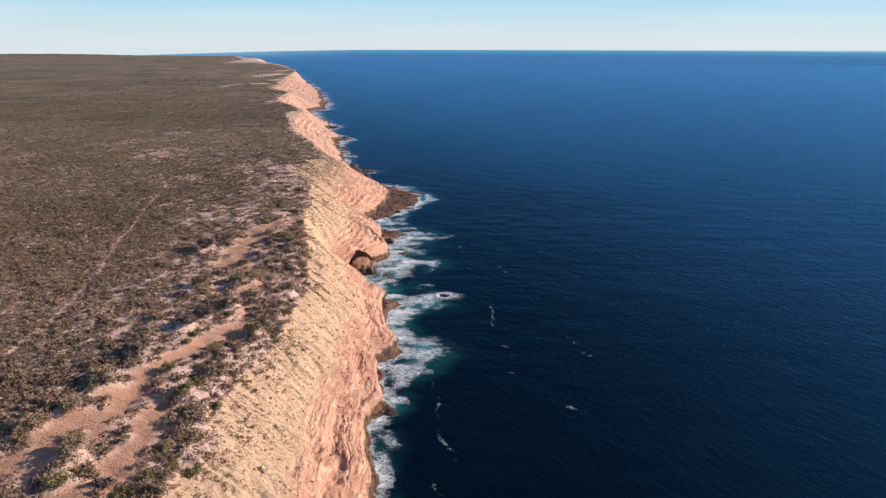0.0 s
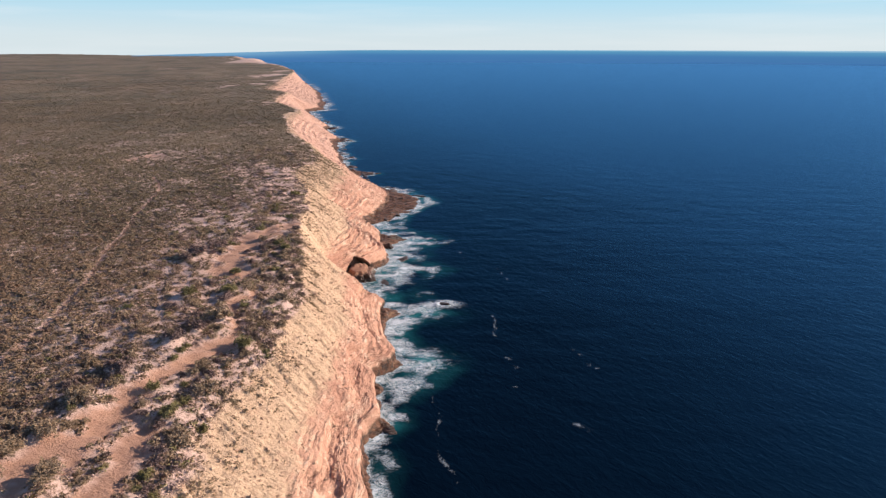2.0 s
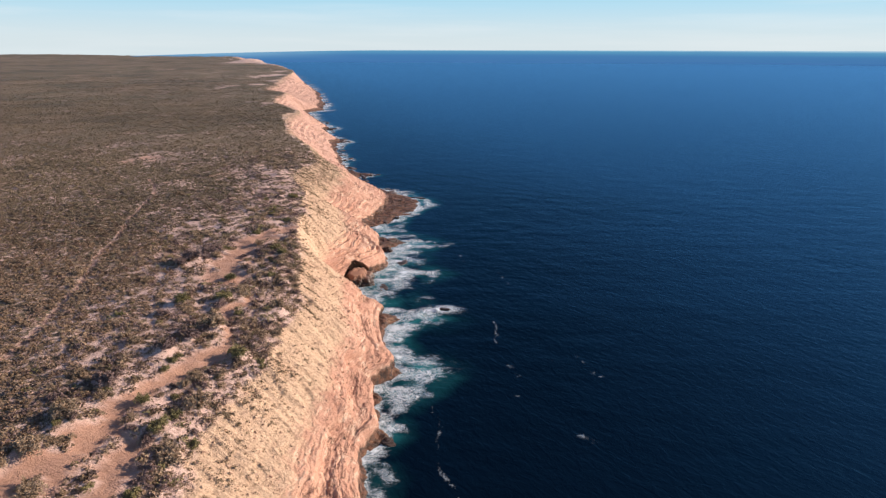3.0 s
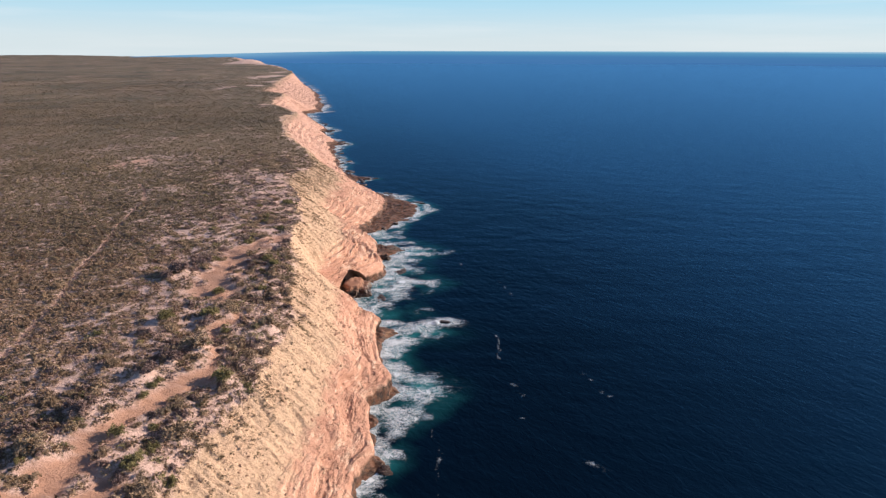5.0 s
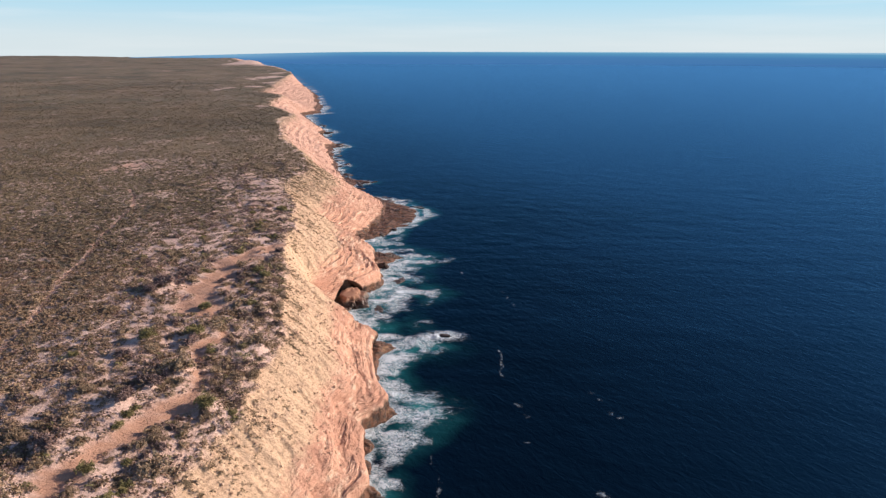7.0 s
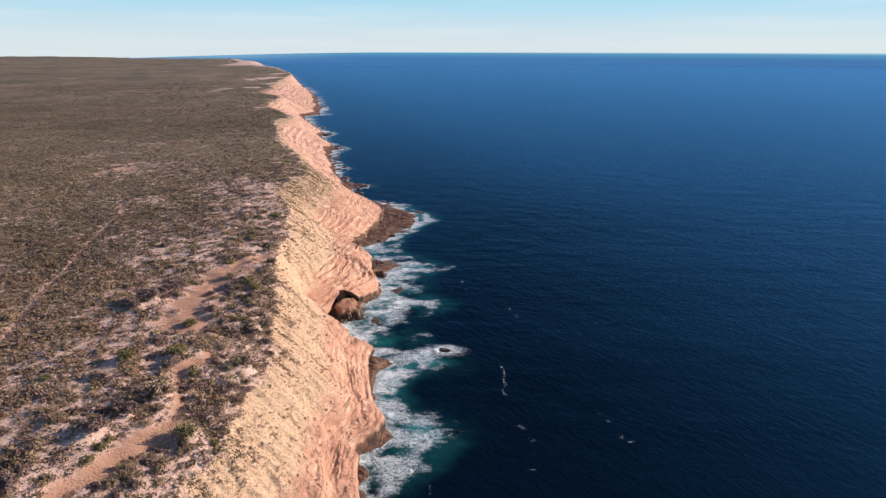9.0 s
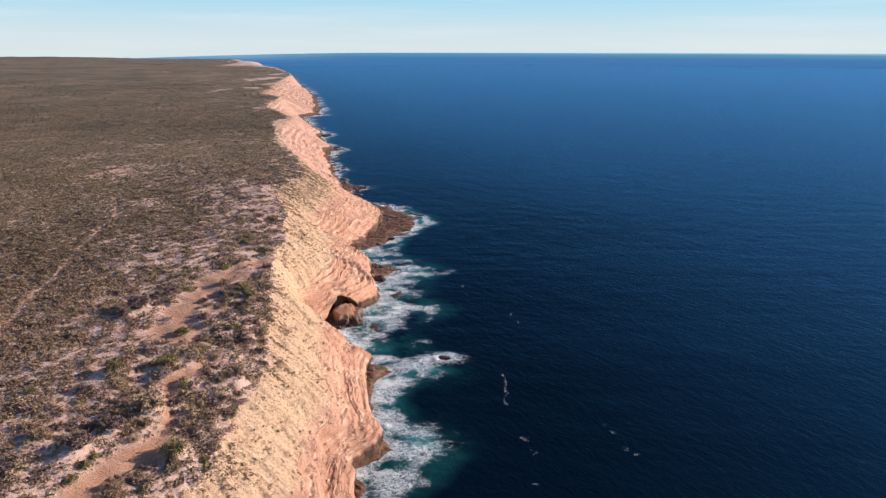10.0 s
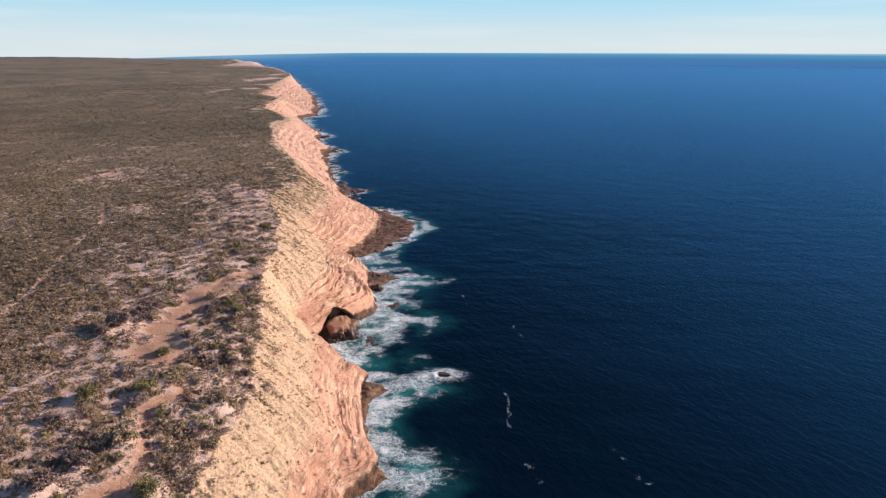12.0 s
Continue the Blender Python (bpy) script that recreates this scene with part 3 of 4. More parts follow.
# ---- the land: one sheet from the sea bed over the cliff to the far plateau ----
def build_ground():
    near = np.concatenate([np.arange(-30.0, 78.0, 1.0), np.arange(78.0, 330.0, 0.42)])
    far = growing(330.0, 4880.0, 0.5, 1.0075)
    back = np.array([-4880, -3000, -1500, -700, -300, -150, -80, -50])
    ys = np.concatenate([back, near, far[1:]])
    cliff = np.concatenate([np.linspace(-0.9, -0.05, 18)[:-1], np.linspace(-0.05, 0.10, 42)[:-1], np.linspace(0.10, 0.64, 84)[:-1], np.linspace(0.64, 1.15, 62)])
    inland = np.concatenate([np.arange(0.8, 110.0, 1.3), growing(110.0, 4600.0, 1.3, 1.06)])
    foot, top = shore(ys) - shelf(ys), brink(ys)
    width = np.maximum(foot - top, 12)
    sea = np.minimum(0.9 * width, 40)[:, None]
    x_cliff = np.where(cliff[None, :] < 0, foot[:, None] - cliff[None, :] / 0.9 * (sea + shelf(ys)[:, None]), foot[:, None] - cliff[None, :] * width[:, None])
    x_in = (foot - 1.15 * width)[:, None] - inland[None, :]
    x = np.concatenate([x_cliff, x_in], 1)
    x = np.maximum(x, -4900)
    y = np.broadcast_to(ys[:, None], x.shape).copy()
    z = height(x, y)
    # the cove's inner wall is hollowed out under a curved rim
    along_wall, into = 0.72 * (x + 41.5) + 0.69 * (y - 274.5), 0.69 * (y - 274.5) - 0.72 * (x + 41.5)
    ceiling = 8.5 - 0.075 * (along_wall - 3.0) ** 2
    inside = np.exp(-(into / 9.0) ** 4) * ramp(ceiling - z, -0.5, 1.2) * ramp(y, 262, 266)
    under = 9.5 * inside
    # the sea has cut in under the capes
    notch = np.clip(0.5 + 1.4 * fbm(y / 11.0, y * 0 + 4.4, 3, 84), 0, 1) * (1 - inside)
    s, d, w = across(x, y)
    bare_far = 0.30 * ramp(y, 310, 600)
    rock = 1 - ramp(s - bare_far, 0.24, 0.72 + bare_far)
    heath = ramp(s + 0.1 * fbm(x / 6.0, y / 6.0, 3, 46) + 0.3 * ramp(y, 420, 800) * fbm(x / 60.0, y / 70.0, 3, 53), 0.95, 1.08)
    reef = ramp(shelf(y), 2.0, 6.0) * (1 - ramp(s, 0.0, 0.10))
    reef = np.maximum(reef, np.clip(0.12 + 0.8 * ramp(y, 440, 560) + 1.1 * np.maximum(fbm(y / 9.0, y * 0, 3, 57), 0), 0, 1 + 0.8 * ramp(y, 440, 560)) * (1 - ramp(s, 0.02, 0.16)))
    cov = cover(x, y)
    trk = np.clip(bare(x, y), 0, 1)
    painted = cov * (0.38 + 0.16 * ramp(cov, 0.75, 1.0) + 0.20 * ramp(y, 330, 700))
    painted = np.maximum(painted, 0.46 * ramp(s, 0.30, 0.75) * (1 - ramp(s, 1.0, 1.1)) * ramp(y, 280, 400))
    beds = bedding(x, y, z)
    carve = 1.9 * notch * ramp(d, -0.6, 0.3) * (1 - ramp(d, 2.0, 3.0)) * (1 - ramp(z, 1.0, 4.2))
    verts = np.stack([x - 0.62 * under - carve, y + 0.78 * under + 0.5 * carve, z], -1).reshape(-1, 3)
    faces = grid_faces(*x.shape)[:, ::-1]
    broken = ((s < 0.62) & (y < 430))[:-1, :-1].ravel()
    me = mesh_from("ground", verts, faces, GROUND, ~broken, {"rock": rock, "heath": heath, "cover": painted, "track": trk, "reef": reef, "bed": beds})
    tagged(new("ground", me), "pink sandstone sea cliff with sandy slope and heath plateau", "ground", kind="structure")


# ---- the sea ----
SURF = (  # how far the surf reaches out along the coast
    (60, 135, 145, 152, 160, 175, 184, 198, 206, 220, 230, 240, 250, 256, 268, 290, 300, 315, 330, 345, 352, 365, 380, 405, 425, 445,
     465, 475, 500, 525, 535, 560, 590, 640, 700, 760, 830, 900, 1000, 1110, 1250),
    (1, 3.5, 6, 3.5, 4, 7, 13, 12, 8, 6.5, 9, 14, 18, 19, 20, 22, 14, 14, 16, 22, 22, 12, 6, 4, 9, 8, 12, 6, 3, 7, 5, 4, 10, 4, 12, 5, 14, 5, 12, 16, 6))


def build_water():
    xs = np.concatenate([-growing(75.0, 4890.0, 0.8, 1.08)[::-1], np.arange(-74.3, 30.0, 0.7), growing(30.0, 4890.0, 0.7, 1.07)])
    ys = np.concatenate([-growing(20.0, 4890.0, 1.2, 1.25)[::-1], np.arange(-19.0, 71.0, 1.2), np.arange(71.0, 370.0, 0.8), growing(370.0, 4300.0, 0.8, 1.022)])
    x, y = np.meshgrid(xs, ys)
    d = x - shore(y)
    reach = np.interp(y, *SURF) * (1 - 0.15 * ramp(y, 440, 560))
    ragged = fbm(x / 9.0, y / 7.0, 4, 61)
    foam = np.clip(1.22 - d / (1.28 * reach * (1 + 0.55 * ragged)), 0, 1) ** 0.85
    foam = foam * np.clip(0.66 + 1.6 * fbm(x / 6.5, y / 5.0, 4, 62), 0.08, 1.2)
    foam = np.maximum(foam, np.exp(-np.clip(d, 0, 50) / (0.13 * reach)) * (0.9 + 0.5 * fbm(x / 3.0, y / 3.0, 3, 88)))
    # breaker over the sunken rock, and its trail to the shore
    def blob(cx, cy, rx, ry, turn=0.0):
        c, s = math.cos(turn), math.sin(turn)
        u, v = (x - cx) * c + (y - cy) * s, -(x - cx) * s + (y - cy) * c
        return np.exp(-((u / rx) ** 2 + (v / ry) ** 2))
    breaker = blob(-3, 246, 7.5, 3.6, 0.12) + 0.62 * blob(-14, 241, 8, 3.5, 0.4) + 0.7 * blob(-2, 248, 4, 2.5, 0.2)
    foam = np.maximum(foam, 0.95 * np.clip(breaker, 0, 1.25) + 0.2 * ragged * breaker)
    shoal = np.clip(1.3 - d / (reach * 1.35 + 2), 0, 1) * 0.58 * (0.35 + 0.65 * ramp(y, 140, 185)) + 0.4 * blob(-6, 199, 8, 8) + 0.3 * blob(-10, 238, 12, 8)
    shoal = np.clip(shoal * (0.75 + 1.3 * fbm(x / 8.0, y / 8.0, 4, 63)), 0, 1) * ramp(1300 - y, 0, 400)
    # thin wandering lines of old foam
    lines = ((5, 319, 8.5, 305, 0.7), (22, 292, 28.5, 271, 0.9), (17, 236, 18.4, 218, 1.0), (21, 201, 23, 194, 1.3), (13, 183, 21, 182, 0.8), (43.5, 210, 48.5, 194, 0.9),
             (36, 162, 38, 159, 1.6), (-4, 176, -2.5, 150, 0.9), (-3, 151, 2.5, 137, 1.0), (-3, 128, 0, 122, 0.8), (30, 206, 37, 204, 0.6), (3, 250, 24, 240, 0.5))
    wisp = np.zeros(x.shape)
    for x0, y0, x1, y1, half in lines:
        t = np.clip(((x - x0) * (x1 - x0) + (y - y0) * (y1 - y0)) / ((x1 - x0) ** 2 + (y1 - y0) ** 2), 0, 1)
        off = np.hypot(x - x0 - t * (x1 - x0) + 2.6 * fbm(x / 8.0 + x0, y / 8.0, 3, 67), y - y0 - t * (y1 - y0))
        wisp = np.maximum(wisp, np.exp(-(off / (0.75 * half)) ** 2) * np.clip(0.7 + 0.9 * fbm(x / 3.0, y / 3.0, 3, 68), 0, 1))
    foam = np.maximum(foam, 0.72 * blob(-8, 199, 9, 7) * (0.7 + 0.9 * fbm(x / 4.0, y / 4.0, 3, 69)))
    for cx, cy, rx, ry, turn, a in ((-24, 285, 7, 10, 0.2, 0.55), (-31, 264, 6, 11, -0.5, 0.6), (-21, 331, 7, 6, 0.0, 0.45), (-15, 240, 8, 4, 0.5, 0.5), (-20, 308, 6, 4, 0.2, 0.4)):
        foam = foam + a * blob(cx, cy, rx, ry, turn) * (0.6 + 0.9 * fbm(x / 3.0, y / 3.0, 3, 70))
    foam = np.clip(foam, 0, 1.15) * (d > -6)
    z = 0.16 * fbm(x / 14.0, y / 7.0, 3, 64) * ramp(900 - y, 0, 500) + 0.45 * np.clip(foam, 0, 1) * (0.4 + fbm(x / 2.2, y / 2.2, 3, 65))
    z = z + 0.9 * np.clip(breaker, 0, 1) * (0.5 + 0.6 * fbm(x / 3.0, y / 3.0, 3, 66))
    # the last attribute grows seaward and drives the painted sheen
    me = mesh_from("sea", np.stack([x, y, z], -1).reshape(-1, 3), grid_faces(*x.shape), WATER, True, {"foam": foam, "shoal": shoal, "wisp": wisp, "offshore_sheen": ramp(d, 25, 240)})
    tagged(new("water", me), "deep blue open sea with white surf along the rocks", "water", kind="structure")


def build_backdrop():
    """Self-lit strip for the sea beyond the modelled sheet, up to the true horizon."""
    verts, faces = [], []
    n = 160
    for k in range(n + 1):
        az = radians(-26 + 210 * k / n)
        top = 72 - 38 * (1 - min(1, max(0, (math.degrees(az) + 26) / 20.0))) ** 1.5 + 9 * min(1, max(0, (math.degrees(az) + 8) / 40.0))
        for z in (-25.0, 20.0, 50.0, top):
            r = 4650 + 3.0 * min(z, top)
            verts.append((r * math.sin(az), 30 + r * math.cos(az), min(z, top)))
    for k in range(n):
        for j in range(3):
            a = 4 * k + j
            faces.append((a, a + 4, a + 5, a + 1))
    g = Graph("far_sea_glow")
    z = g.n.new("ShaderNodeSeparateXYZ")
    g.put(z.inputs[0], g.geo.outputs["Position"])
    # sea tone and the haze towards the horizon are mixed into the emitted colour
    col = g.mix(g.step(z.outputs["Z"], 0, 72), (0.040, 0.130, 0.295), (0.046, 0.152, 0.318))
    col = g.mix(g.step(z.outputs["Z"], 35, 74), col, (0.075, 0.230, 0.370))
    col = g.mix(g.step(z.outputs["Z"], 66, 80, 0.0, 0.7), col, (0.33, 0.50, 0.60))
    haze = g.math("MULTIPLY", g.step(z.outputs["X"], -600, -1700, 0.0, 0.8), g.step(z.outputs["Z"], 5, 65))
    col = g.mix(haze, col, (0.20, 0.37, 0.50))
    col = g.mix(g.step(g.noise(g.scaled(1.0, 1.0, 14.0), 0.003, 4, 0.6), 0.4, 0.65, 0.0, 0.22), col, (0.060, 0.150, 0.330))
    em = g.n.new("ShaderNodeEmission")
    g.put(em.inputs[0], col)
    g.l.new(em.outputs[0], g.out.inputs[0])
    tagged(new("backdrop", mesh_from("backdrop", verts, faces, g.m)), "self-lit strip painted as hazy blue far sea meeting the sky", "backdrop", kind="structure")


# ---- plants ----
def leaf_cloud(rng, count, radius, tall, leaf):
    """Leaf sprays spread through a ragged dome: triangles as n x 3 x 3."""
    u = rng.random((count, 3))
    az, r = 2 * math.pi * u[:, 0], np.sqrt(u[:, 1])
    lobes = 1 + 0.28 * np.sin(2 * az + rng.random() * 6) + 0.2 * np.sin(5 * az + rng.random() * 6)
    dome = np.sqrt(np.clip(1 - r ** 2, 0, 1)) * (0.75 + 0.5 * rng.random(count))
    c = np.stack([np.cos(az) * r * lobes * radius, np.sin(az) * r * lobes * radius, dome * tall * (0.35 + 0.65 * u[:, 2] ** 0.5)], 1)
    a = rng.normal(size=(count, 3))
    a[:, 2] = np.abs(a[:, 2]) * 0.6
    b = np.cross(a, rng.normal(size=(count, 3)))
    a /= np.linalg.norm(a, axis=1)[:, None]
    b /= np.linalg.norm(b, axis=1)[:, None]
    size = leaf * (0.6 + 0.8 * rng.random(count))[:, None]
    return np.stack([c - a * size * 0.5 - b * size * 0.45, c - a * size * 0.2 + b * size * 0.5, c + a * size * 0.75], 1)


def scatter(name, label, mat, rng, x, y, radius, tall, count, leaf, kinds=24):
    """One joined mesh of many low plants standing on the ground."""
    z = height(x, y)
    proto = [leaf_cloud(rng, count, 1.0, 1.0, leaf) for _ in range(kinds)]
    pick = rng.integers(0, kinds, len(x))
    tris = np.stack(proto)[pick]
    tris = tris * np.stack([radius, radius, tall], 1)[:, None, None, :]
    tris[..., 0] += x[:, None, None]
    tris[..., 1] += y[:, None, None]
    tris[..., 2] += (z - 0.05)[:, None, None]
    verts = tris.reshape(-1, 3)
    me = mesh_from(name, verts, np.arange(len(verts)).reshape(-1, 3), mat)
    tagged(new(name, me), label, "shrubs", kind="stuff")


def sown(rng, x0, x1, y0, y1, each, weight):
    n = int((x1 - x0) * (y1 - y0) / each)
    x, y = rng.uniform(x0, x1, n), rng.uniform(y0, y1, n)
    seen = x > -(0.74 * np.maximum(y, 90) + 14)
    x, y = x[seen], y[seen]
    keep = rng.random(len(x)) < weight(x, y)
    return x[keep], y[keep]


def build_heath():
    rng = np.random.default_rng(7)
    label = "low grey-olive coastal heath covering the sandy plateau"
    for y0, y1, rise, fall, x0, x1, each, r0, r1, low, count, leaf in (
            (20, 330, (0, 1), (190, 330), -240, -42, 0.87, 0.3, 1.2, 1.0, 22, 0.44),
            (170, 520, (180, 300), (340, 520), -400, -46, 1.35, 0.4, 1.25, 1.0, 13, 0.56),
            (300, 950, (330, 500), (600, 950), -720, -70, 4.2, 0.7, 1.5, 0.5, 12, 0.6),
            (600, 1800, (620, 900), (1000, 1800), -1350, -150, 34.0, 1.3, 2.6, 0.36, 10, 0.7)):
        x, y = sown(rng, x0, x1, y0, y1, each, lambda px, py: np.clip(cover(px, py), 0, 1) * ramp(py, *rise) * (1 - ramp(py, *fall)))
        r = r0 + (r1 - r0) * rng.random(len(x)) ** 2.2
        scatter("heath", label, HEATH if y0 < 100 else HEATH_FAR, rng, x, y, r, r * rng.uniform(0.5, 0.95, len(x)) * low, count, leaf)
    # thicker scrub between the tracks and the brink
    def on_top(px, py):
        s, d, w = across(px, py)
        inland = d - w
        patch = ramp(fbm(px / 7.0, py / 7.0, 3, 73), -0.05, 0.28)
        patch = np.maximum(patch, 0.8 * (1 - ramp(inland, 8, 17)) * (1 - ramp(py, 240, 270)))
        return ramp(s + 0.06 * fbm(px / 5.0, py / 5.0, 3, 74), 0.95, 1.04) * (1 - ramp(inland, 26, 66)) * patch * (1 - np.clip(bare(px, py) * 1.5, 0, 1)) * (1 - 0.15 * ramp(py, 250, 300))
    for each, shift, mat, label in ((1.9, 0.0, SHRUB, "grey-green scrub along the cliff top"), (3.2, 60.0, PURPLE, "purple-brown scrub along the cliff top"),
                                    (8.0, 140.0, FRESH, "olive-green scrub along the cliff top")):
        def patchy(px, py):
            tint = ramp(py, 255, 285) * (1 - ramp(py, 400, 430))
            share = 1 - 0.6 * tint if mat is not PURPLE else 1 + 1.2 * tint
            return share * on_top(px, py) * ramp(fbm(px / 4.0 + shift, py / 4.0, 3, 76), -0.25, 0.2)
        x, y = sown(rng, -150, -42, 80, 450, each, patchy)
        r = 0.35 + 1.15 * rng.random(len(x)) ** 2.0
        scatter("scrub", label, mat, rng, x, y, r, r * rng.uniform(0.55, 1.1, len(x)), 44, 0.32)
    # sparse tufts on the sandy slope
    def on_slope(px, py):
        s, d, w = across(px, py)
        rows = ramp(fbm((py - 0.42 * d) / 1.2, d / 14.0, 3, 71) + 0.6 * fbm(px / 7.0, py / 7.0, 3, 72), 0.0, 0.30)
        return ramp(s, 0.40, 0.7) * (1 - ramp(s, 1.0, 1.1)) * (0.25 + 0.75 * ramp(s, 0.60, 0.92)) * (0.06 + 0.94 * rows)
    x, y = sown(rng, -115, -25, 80, 480, 0.27, on_slope)
    r = 0.15 + 0.50 * rng.random(len(x)) ** 2.6
    scatter("tussock", "small dry tussocks dotted over the sandy cliff slope", TUSSOCK, rng, x, y, r, r * 0.9, 14, 0.55)


def build_rubble():
    """Broken stone strewn over the slope and the ledges."""
    rng = np.random.default_rng(23)

    def where(px, py):
        s, d, w = across(px, py)
        heaps = ramp(fbm(px / 6.0, py / 9.0, 4, 87), -0.05, 0.35)
        return ramp(s, 0.10, 0.3) * (1 - ramp(s, 1.0, 1.06)) * (0.12 + 0.88 * heaps)
    x, y = sown(rng, -100, -22, 84, 420, 0.9, where)
    n = len(x)
    size = 0.10 + 0.42 * rng.random(n) ** 3.5
    z = height(x, y)
    unit = np.array([(1, 0, 0), (0, 1, 0), (-1, 0, 0), (0, -1, 0), (0.2, 0.1, 0.8), (0, 0, -0.6)], float)
    pts = unit[None] * (1 + 0.45 * rng.uniform(-1, 1, (n, 6, 3))) + 0.25 * rng.uniform(-1, 1, (n, 6, 3))
    turn = rng.uniform(0, 6.28, n)
    c, sn = np.cos(turn)[:, None], np.sin(turn)[:, None]
    pts = np.stack([c * pts[..., 0] - sn * pts[..., 1], sn * pts[..., 0] + c * pts[..., 1], pts[..., 2]], -1) * size[:, None, None]
    pts = pts + np.stack([x, y, z + 0.15 * size], 1)[:, None, :]
    tri = np.array([(0, 1, 4), (1, 2, 4), (2, 3, 4), (3, 0, 4), (1, 0, 5), (2, 1, 5), (3, 2, 5), (0, 3, 5)])
    faces = (tri[None] + 6 * np.arange(n)[:, None, None]).reshape(-1, 3)
    me = mesh_from("rubble", pts.reshape(-1, 3), faces, RUBBLE)
    tagged(new("rubble", me), "small broken pink stones strewn over the cliff slope", "stones", kind="stuff")


def build_dry_brush():
    """Dead, reddish bushes standing between the living ones."""
    rng = np.random.default_rng(17)
    x, y = sown(rng, -150, -44, 85, 330, 16.0, lambda px, py: np.clip(cover(px, py), 0, 1) * ramp(fbm(px / 12.0, py / 12.0, 2, 75), -0.1, 0.3))
    r = rng.uniform(0.5, 1.5, len(x))
    scatter("dry_brush", "dead reddish-brown bushes among the grey heath", DRY, rng, x, y, r, r * rng.uniform(0.5, 0.8, len(x)), 60, 0.28)


def part(name, data, parent, label=""):
    ob = new(name, data)
    ob.parent = parent
    if label:
        tagged(ob, label)
    return ob


def shrub_meshes(seed, leaves, radius, tall):
    rng = np.random.default_rng(seed)
    tris = []
    for k in range(rng.integers(6, 10)):
        a, r = rng.random() * 6.28, radius * 0.85 * math.sqrt(rng.random())
        t = leaf_cloud(rng, 190, radius * rng.uniform(0.25, 0.55), tall * rng.uniform(0.4, 1.0), 0.18)
        t[..., 0] += r * math.cos(a)
        t[..., 1] += r * math.sin(a)
        tris.append(t)
    verts = np.concatenate(tris).reshape(-1, 3)
    foliage = mesh_from("foliage", verts, np.arange(len(verts)).reshape(-1, 3), leaves)
    bm = bmesh.new()
    for k in range(7):
        a, lean = rng.random() * 6.28, rng.uniform(0.25, 0.8)
        tip = Vector((math.cos(a) * radius * lean, math.sin(a) * radius * lean, tall * 0.8))
        m = Matrix.Translation(tip / 2 - Vector((0, 0, 0.1))) @ tip.to_track_quat("Z", "Y").to_matrix().to_4x4()
        bmesh.ops.create_cone(bm, segments=5, radius1=0.06, radius2=0.02, depth=tip.length, matrix=m)
    stems = bpy.data.meshes.new("stem")
    bm.to_mesh(stems)
    bm.free()
    stems.materials.append(TWIG)
    return foliage, stems


def build_shrubs():
    rng = np.random.default_rng(11)
    kinds = [shrub_meshes(20 + k, (SHRUB, PURPLE, FRESH)[k % 3], 1.5, 1.55) for k in range(6)]
    masters = []
    labels = ("grey-olive rounded shrub on sandy ground", "purple-brown twiggy shrub beside the bare track", "bright green shrub among grey heath")
    for k, (foliage, stems) in enumerate(kinds):
        thing = tagged(new("shrub"), labels[k % 3], "shrub", "shrubs along the cliff top")
        part("foliage", foliage, thing)
        part("stem", stems, thing, "thin brown forked woody stem")
        masters.append(thing)
    spots = list(MOUNDS + MORE_MOUNDS)
    n = 0
    while len(spots) < 290 and n < 40000:
        n += 1
        y = rng.uniform(84, 330)
        top = float(brink(np.array([y]))[0])
        x = top - rng.gamma(1.4, 11.0)
        if y > 262 and rng.random() < 0.5:
            continue
        b = float(bare(np.array([x]), np.array([y]))[0])
        rim = float(bare(np.array([x + 3.0]), np.array([y]))[0]) + float(bare(np.array([x - 3.5]), np.array([y]))[0])
        clump = float(fbm(np.array([x / 10.0]), np.array([y / 10.0]), 3, 81)[0])
        if b > 0.15 or rng.random() > 0.18 + 0.7 * min(rim, 1) + 0.9 * max(clump, 0):
            continue
        if min(math.hypot(x - q[0], y - q[1]) for q in spots) < 1.9:
            continue
        spots.append((x, y, int(rng.choice(6, p=(0.26, 0.18, 0.10, 0.24, 0.14, 0.08))), rng.uniform(0.45, 1.4)))
    used = set()
    for x, y, k, size in spots:
        z = float(height(np.array([x]), np.array([y]))[0]) - 0.08
        m = pose(x, y, z, 0, 0, rng.uniform(0, 360))
        if k in used:
            ob = copy_thing(masters[k], m)
        else:
            ob = masters[k]
            ob.matrix_basis = m
            used.add(k)
        ob.scale = (size, size * rng.uniform(0.8, 1.2), size * rng.uniform(0.75, 1.0))
    for k, ob in enumerate(masters):
        if k not in used:
            z = float(height(np.array([-72.0 - 3 * k]), np.array([196.0]))[0]) - 0.08
            ob.matrix_basis = pose(-72.0 - 3 * k, 196, z)


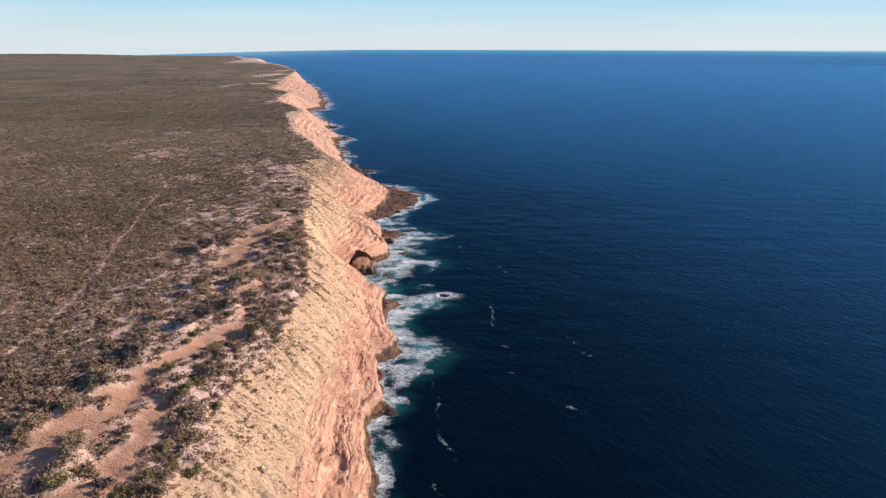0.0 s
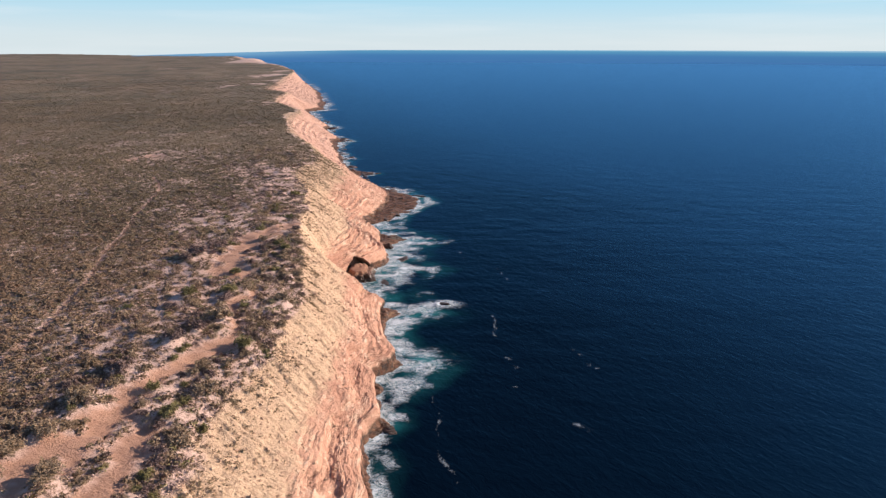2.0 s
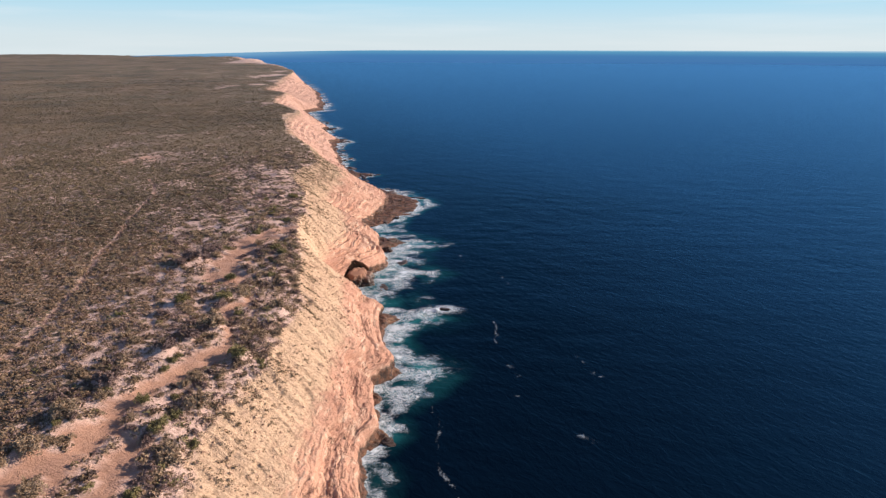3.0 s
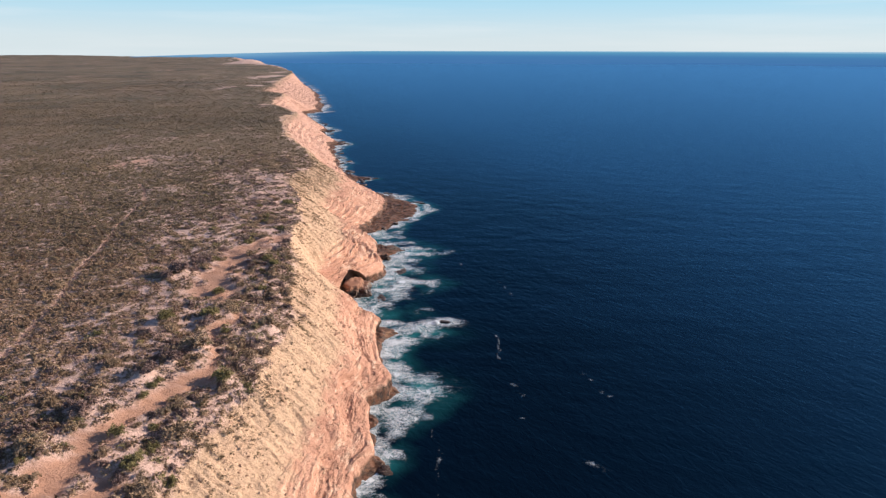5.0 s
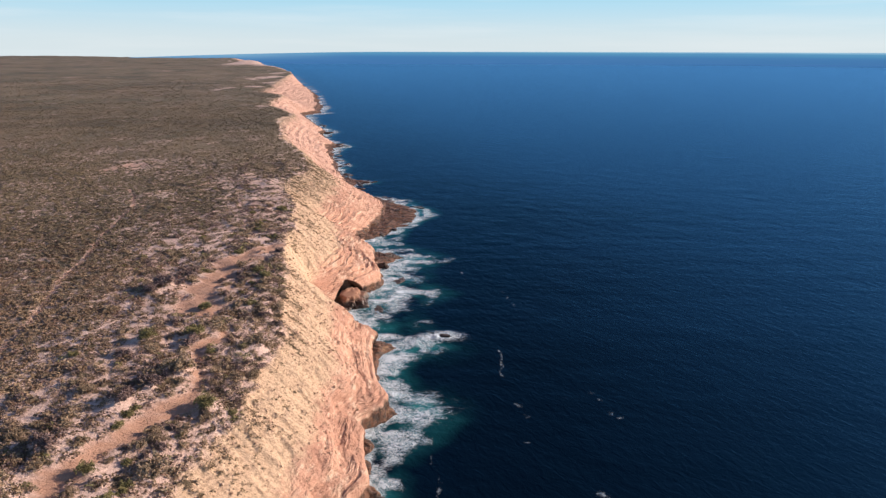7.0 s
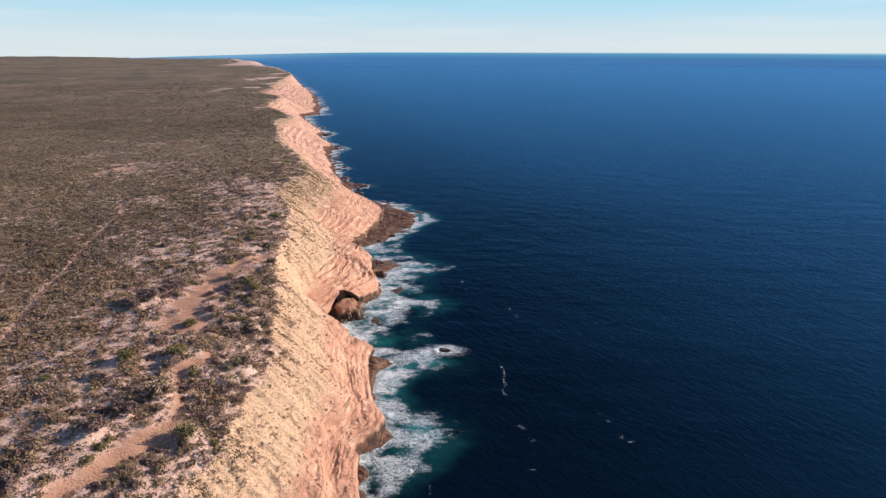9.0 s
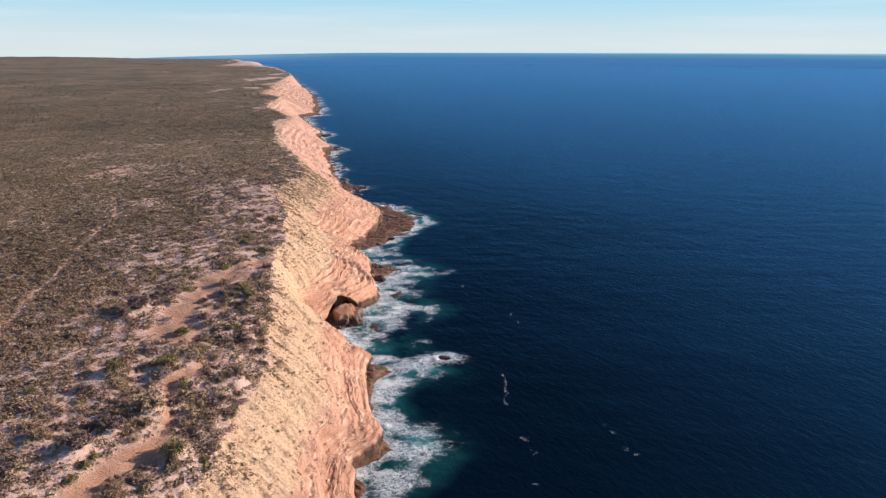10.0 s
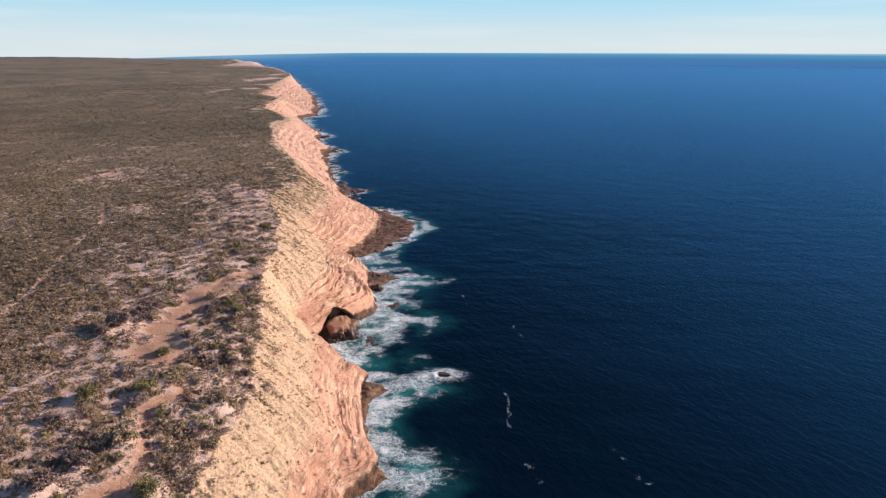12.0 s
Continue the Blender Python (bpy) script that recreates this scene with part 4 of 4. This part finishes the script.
# ---- rocks at the water's edge ----
def rock_mesh(seed, size, mat=None, ragged=1.0, blocky=1.0):
    bm = bmesh.new()
    bmesh.ops.create_icosphere(bm, subdivisions=5 if max(size) > 2 else 3, radius=1.0)
    off = Vector((seed * 3.7, seed * 1.3, 0))
    pick = random.Random(seed)
    cuts = [(Vector((pick.uniform(-1, 1), pick.uniform(-1, 1), pick.uniform(-0.3, 1))).normalized(), pick.uniform(0.62, 0.95) if max(size) > 2 else pick.uniform(0.38, 0.62)) for _ in range(7)]
    cuts = [(axis, 1 - (1 - flat) * blocky) for axis, flat in cuts]
    for v in bm.verts:
        p = v.co.copy()
        n1 = noise.noise(p * 0.9 + off) * 0.45 + noise.noise(p * 2.3 + off) * 0.2 + noise.noise(p * 5.5 + off) * 0.09 + noise.noise(p * 13 + off) * 0.04
        p *= 1 + n1 * ragged
        for axis, flat in cuts:
            over = p.dot(axis) - flat
            if over > 0:
                p -= axis * over * 0.85
        q = p.z / 0.3
        p.z = 0.3 * (math.floor(q) + min(1, max(0, (q - math.floor(q) - 0.3) / 0.35))) * 0.6 + p.z * 0.4
        v.co = Vector((p.x * size[0], p.y * size[1], p.z * size[2]))
    me = bpy.data.meshes.new("rock")
    bm.to_mesh(me)
    bm.free()
    me.materials.append(mat or ROCK)
    return me


def build_rocks():
    rng = np.random.default_rng(5)
    big = (
        (-40.0, 276.2, -0.6, (7.2, 8.0, 6.7), "brown rounded rock mound lying in the cove under the arch"),
        
        (-1.9, 246.5, 0.1, (2.8, 1.8, 1.1), "black sunken rock awash in a breaking wave"),
        (-29.4, 335.5, 0.4, (5.5, 3.0, 2.6), "low dark rock shelf washed by surf"),
        (-22, 304, -0.3, (6.2, 3.2, 0.9), "dark flat rock ringed by white surf"),
        (-28.3, 272, -0.35, (5.6, 2.6, 0.8), "dark flat rock awash among foam"),
        (-16, 158, 0.0, (2.2, 1.8, 1.2), "dark wet rock below the cliff"),
        (-31, 322, 0.3, (3.4, 2.6, 2.0), "brown boulder at the foot of the face"),
    )
    for k, (x, y, z, size, label) in enumerate(big):
        ob = new("rock", rock_mesh(k + 1, size, None, 1.7 if size[2] < 1.5 else 1.15, 0.25 if k == 0 else 1.0))
        ob.matrix_basis = pose(x, y, z, 0, 0, 25 * k)
        tagged(ob, label, "rock", "rocks at the water's edge")
    kinds = [rock_mesh(40 + k, (1.1, 1.5, 0.62)) for k in range(5)]
    k = 0
    while k < 40:
        y = rng.uniform(100, 620)
        ya = np.array([y])
        if float(shelf(ya)[0]) < 1.8:
            continue
        k += 1
        x = float(shore(ya)[0]) - rng.uniform(-0.8, 1.0) * max(1.0, float(shelf(ya)[0]) * 0.8)
        z = max(0.0, float(height(np.array([x]), ya)[0]))
        ob = new("boulder", kinds[k % 5])
        f = rng.uniform(0.6, 1.7)
        ob.matrix_basis = pose(x, y, z - 0.1 * f, rng.uniform(-12, 12), rng.uniform(-12, 12), rng.uniform(0, 360))
        ob.scale = (f, f, f)
        tagged(ob, "sea-worn brown boulder on the wet rock platform", "boulder", "boulders along the shore")
    for k in range(70):
        y = 440 + 800 * rng.random() ** 1.4
        ya = np.array([y])
        x = float(shore(ya)[0]) + rng.uniform(-2.0, 5.0) * (1 + y / 900)
        ob = new("boulder", kinds[k % 5])
        f = rng.uniform(1.0, 2.8) * (1 + y / 1200)
        ob.matrix_basis = pose(x, y, max(-0.2 * f, float(height(np.array([x]), ya)[0]) - 0.3 * f), 0, 0, rng.uniform(0, 360))
        ob.scale = (f, f * 1.3, f)
        tagged(ob, "dark wet boulder in the surf under the cliffs", "boulder", "boulders under the far cliffs")


def build_fallen_blocks():
    """Broken stone lying on the rock slope above the sea."""
    rng = np.random.default_rng(9)
    kinds = [rock_mesh(70 + k, (0.8, 1.0, 0.55), STONE) for k in range(5)]
    for k in range(26):
        y = rng.uniform(95, 330)
        ya = np.array([y])
        foot, top = float(shore(ya)[0] - shelf(ya)[0]), float(brink(ya)[0])
        x = foot - (foot - top) * rng.uniform(0.22, 0.6)
        z = float(height(np.array([x]), ya)[0])
        f = rng.uniform(0.4, 1.1)
        ob = new("fallen_block", kinds[k % 5])
        ob.matrix_basis = pose(x, y, z + 0.1 * f, rng.uniform(-15, 15), rng.uniform(-15, 15), rng.uniform(0, 360))
        ob.scale = (f, f, f)
        tagged(ob, "broken pink sandstone block resting on the pink cliff slope", "stone", "fallen blocks on the cliff")


build_ground()
build_water()
build_backdrop()
build_rocks()
build_fallen_blocks()
build_heath()
build_rubble()
build_dry_brush()
build_shrubs()
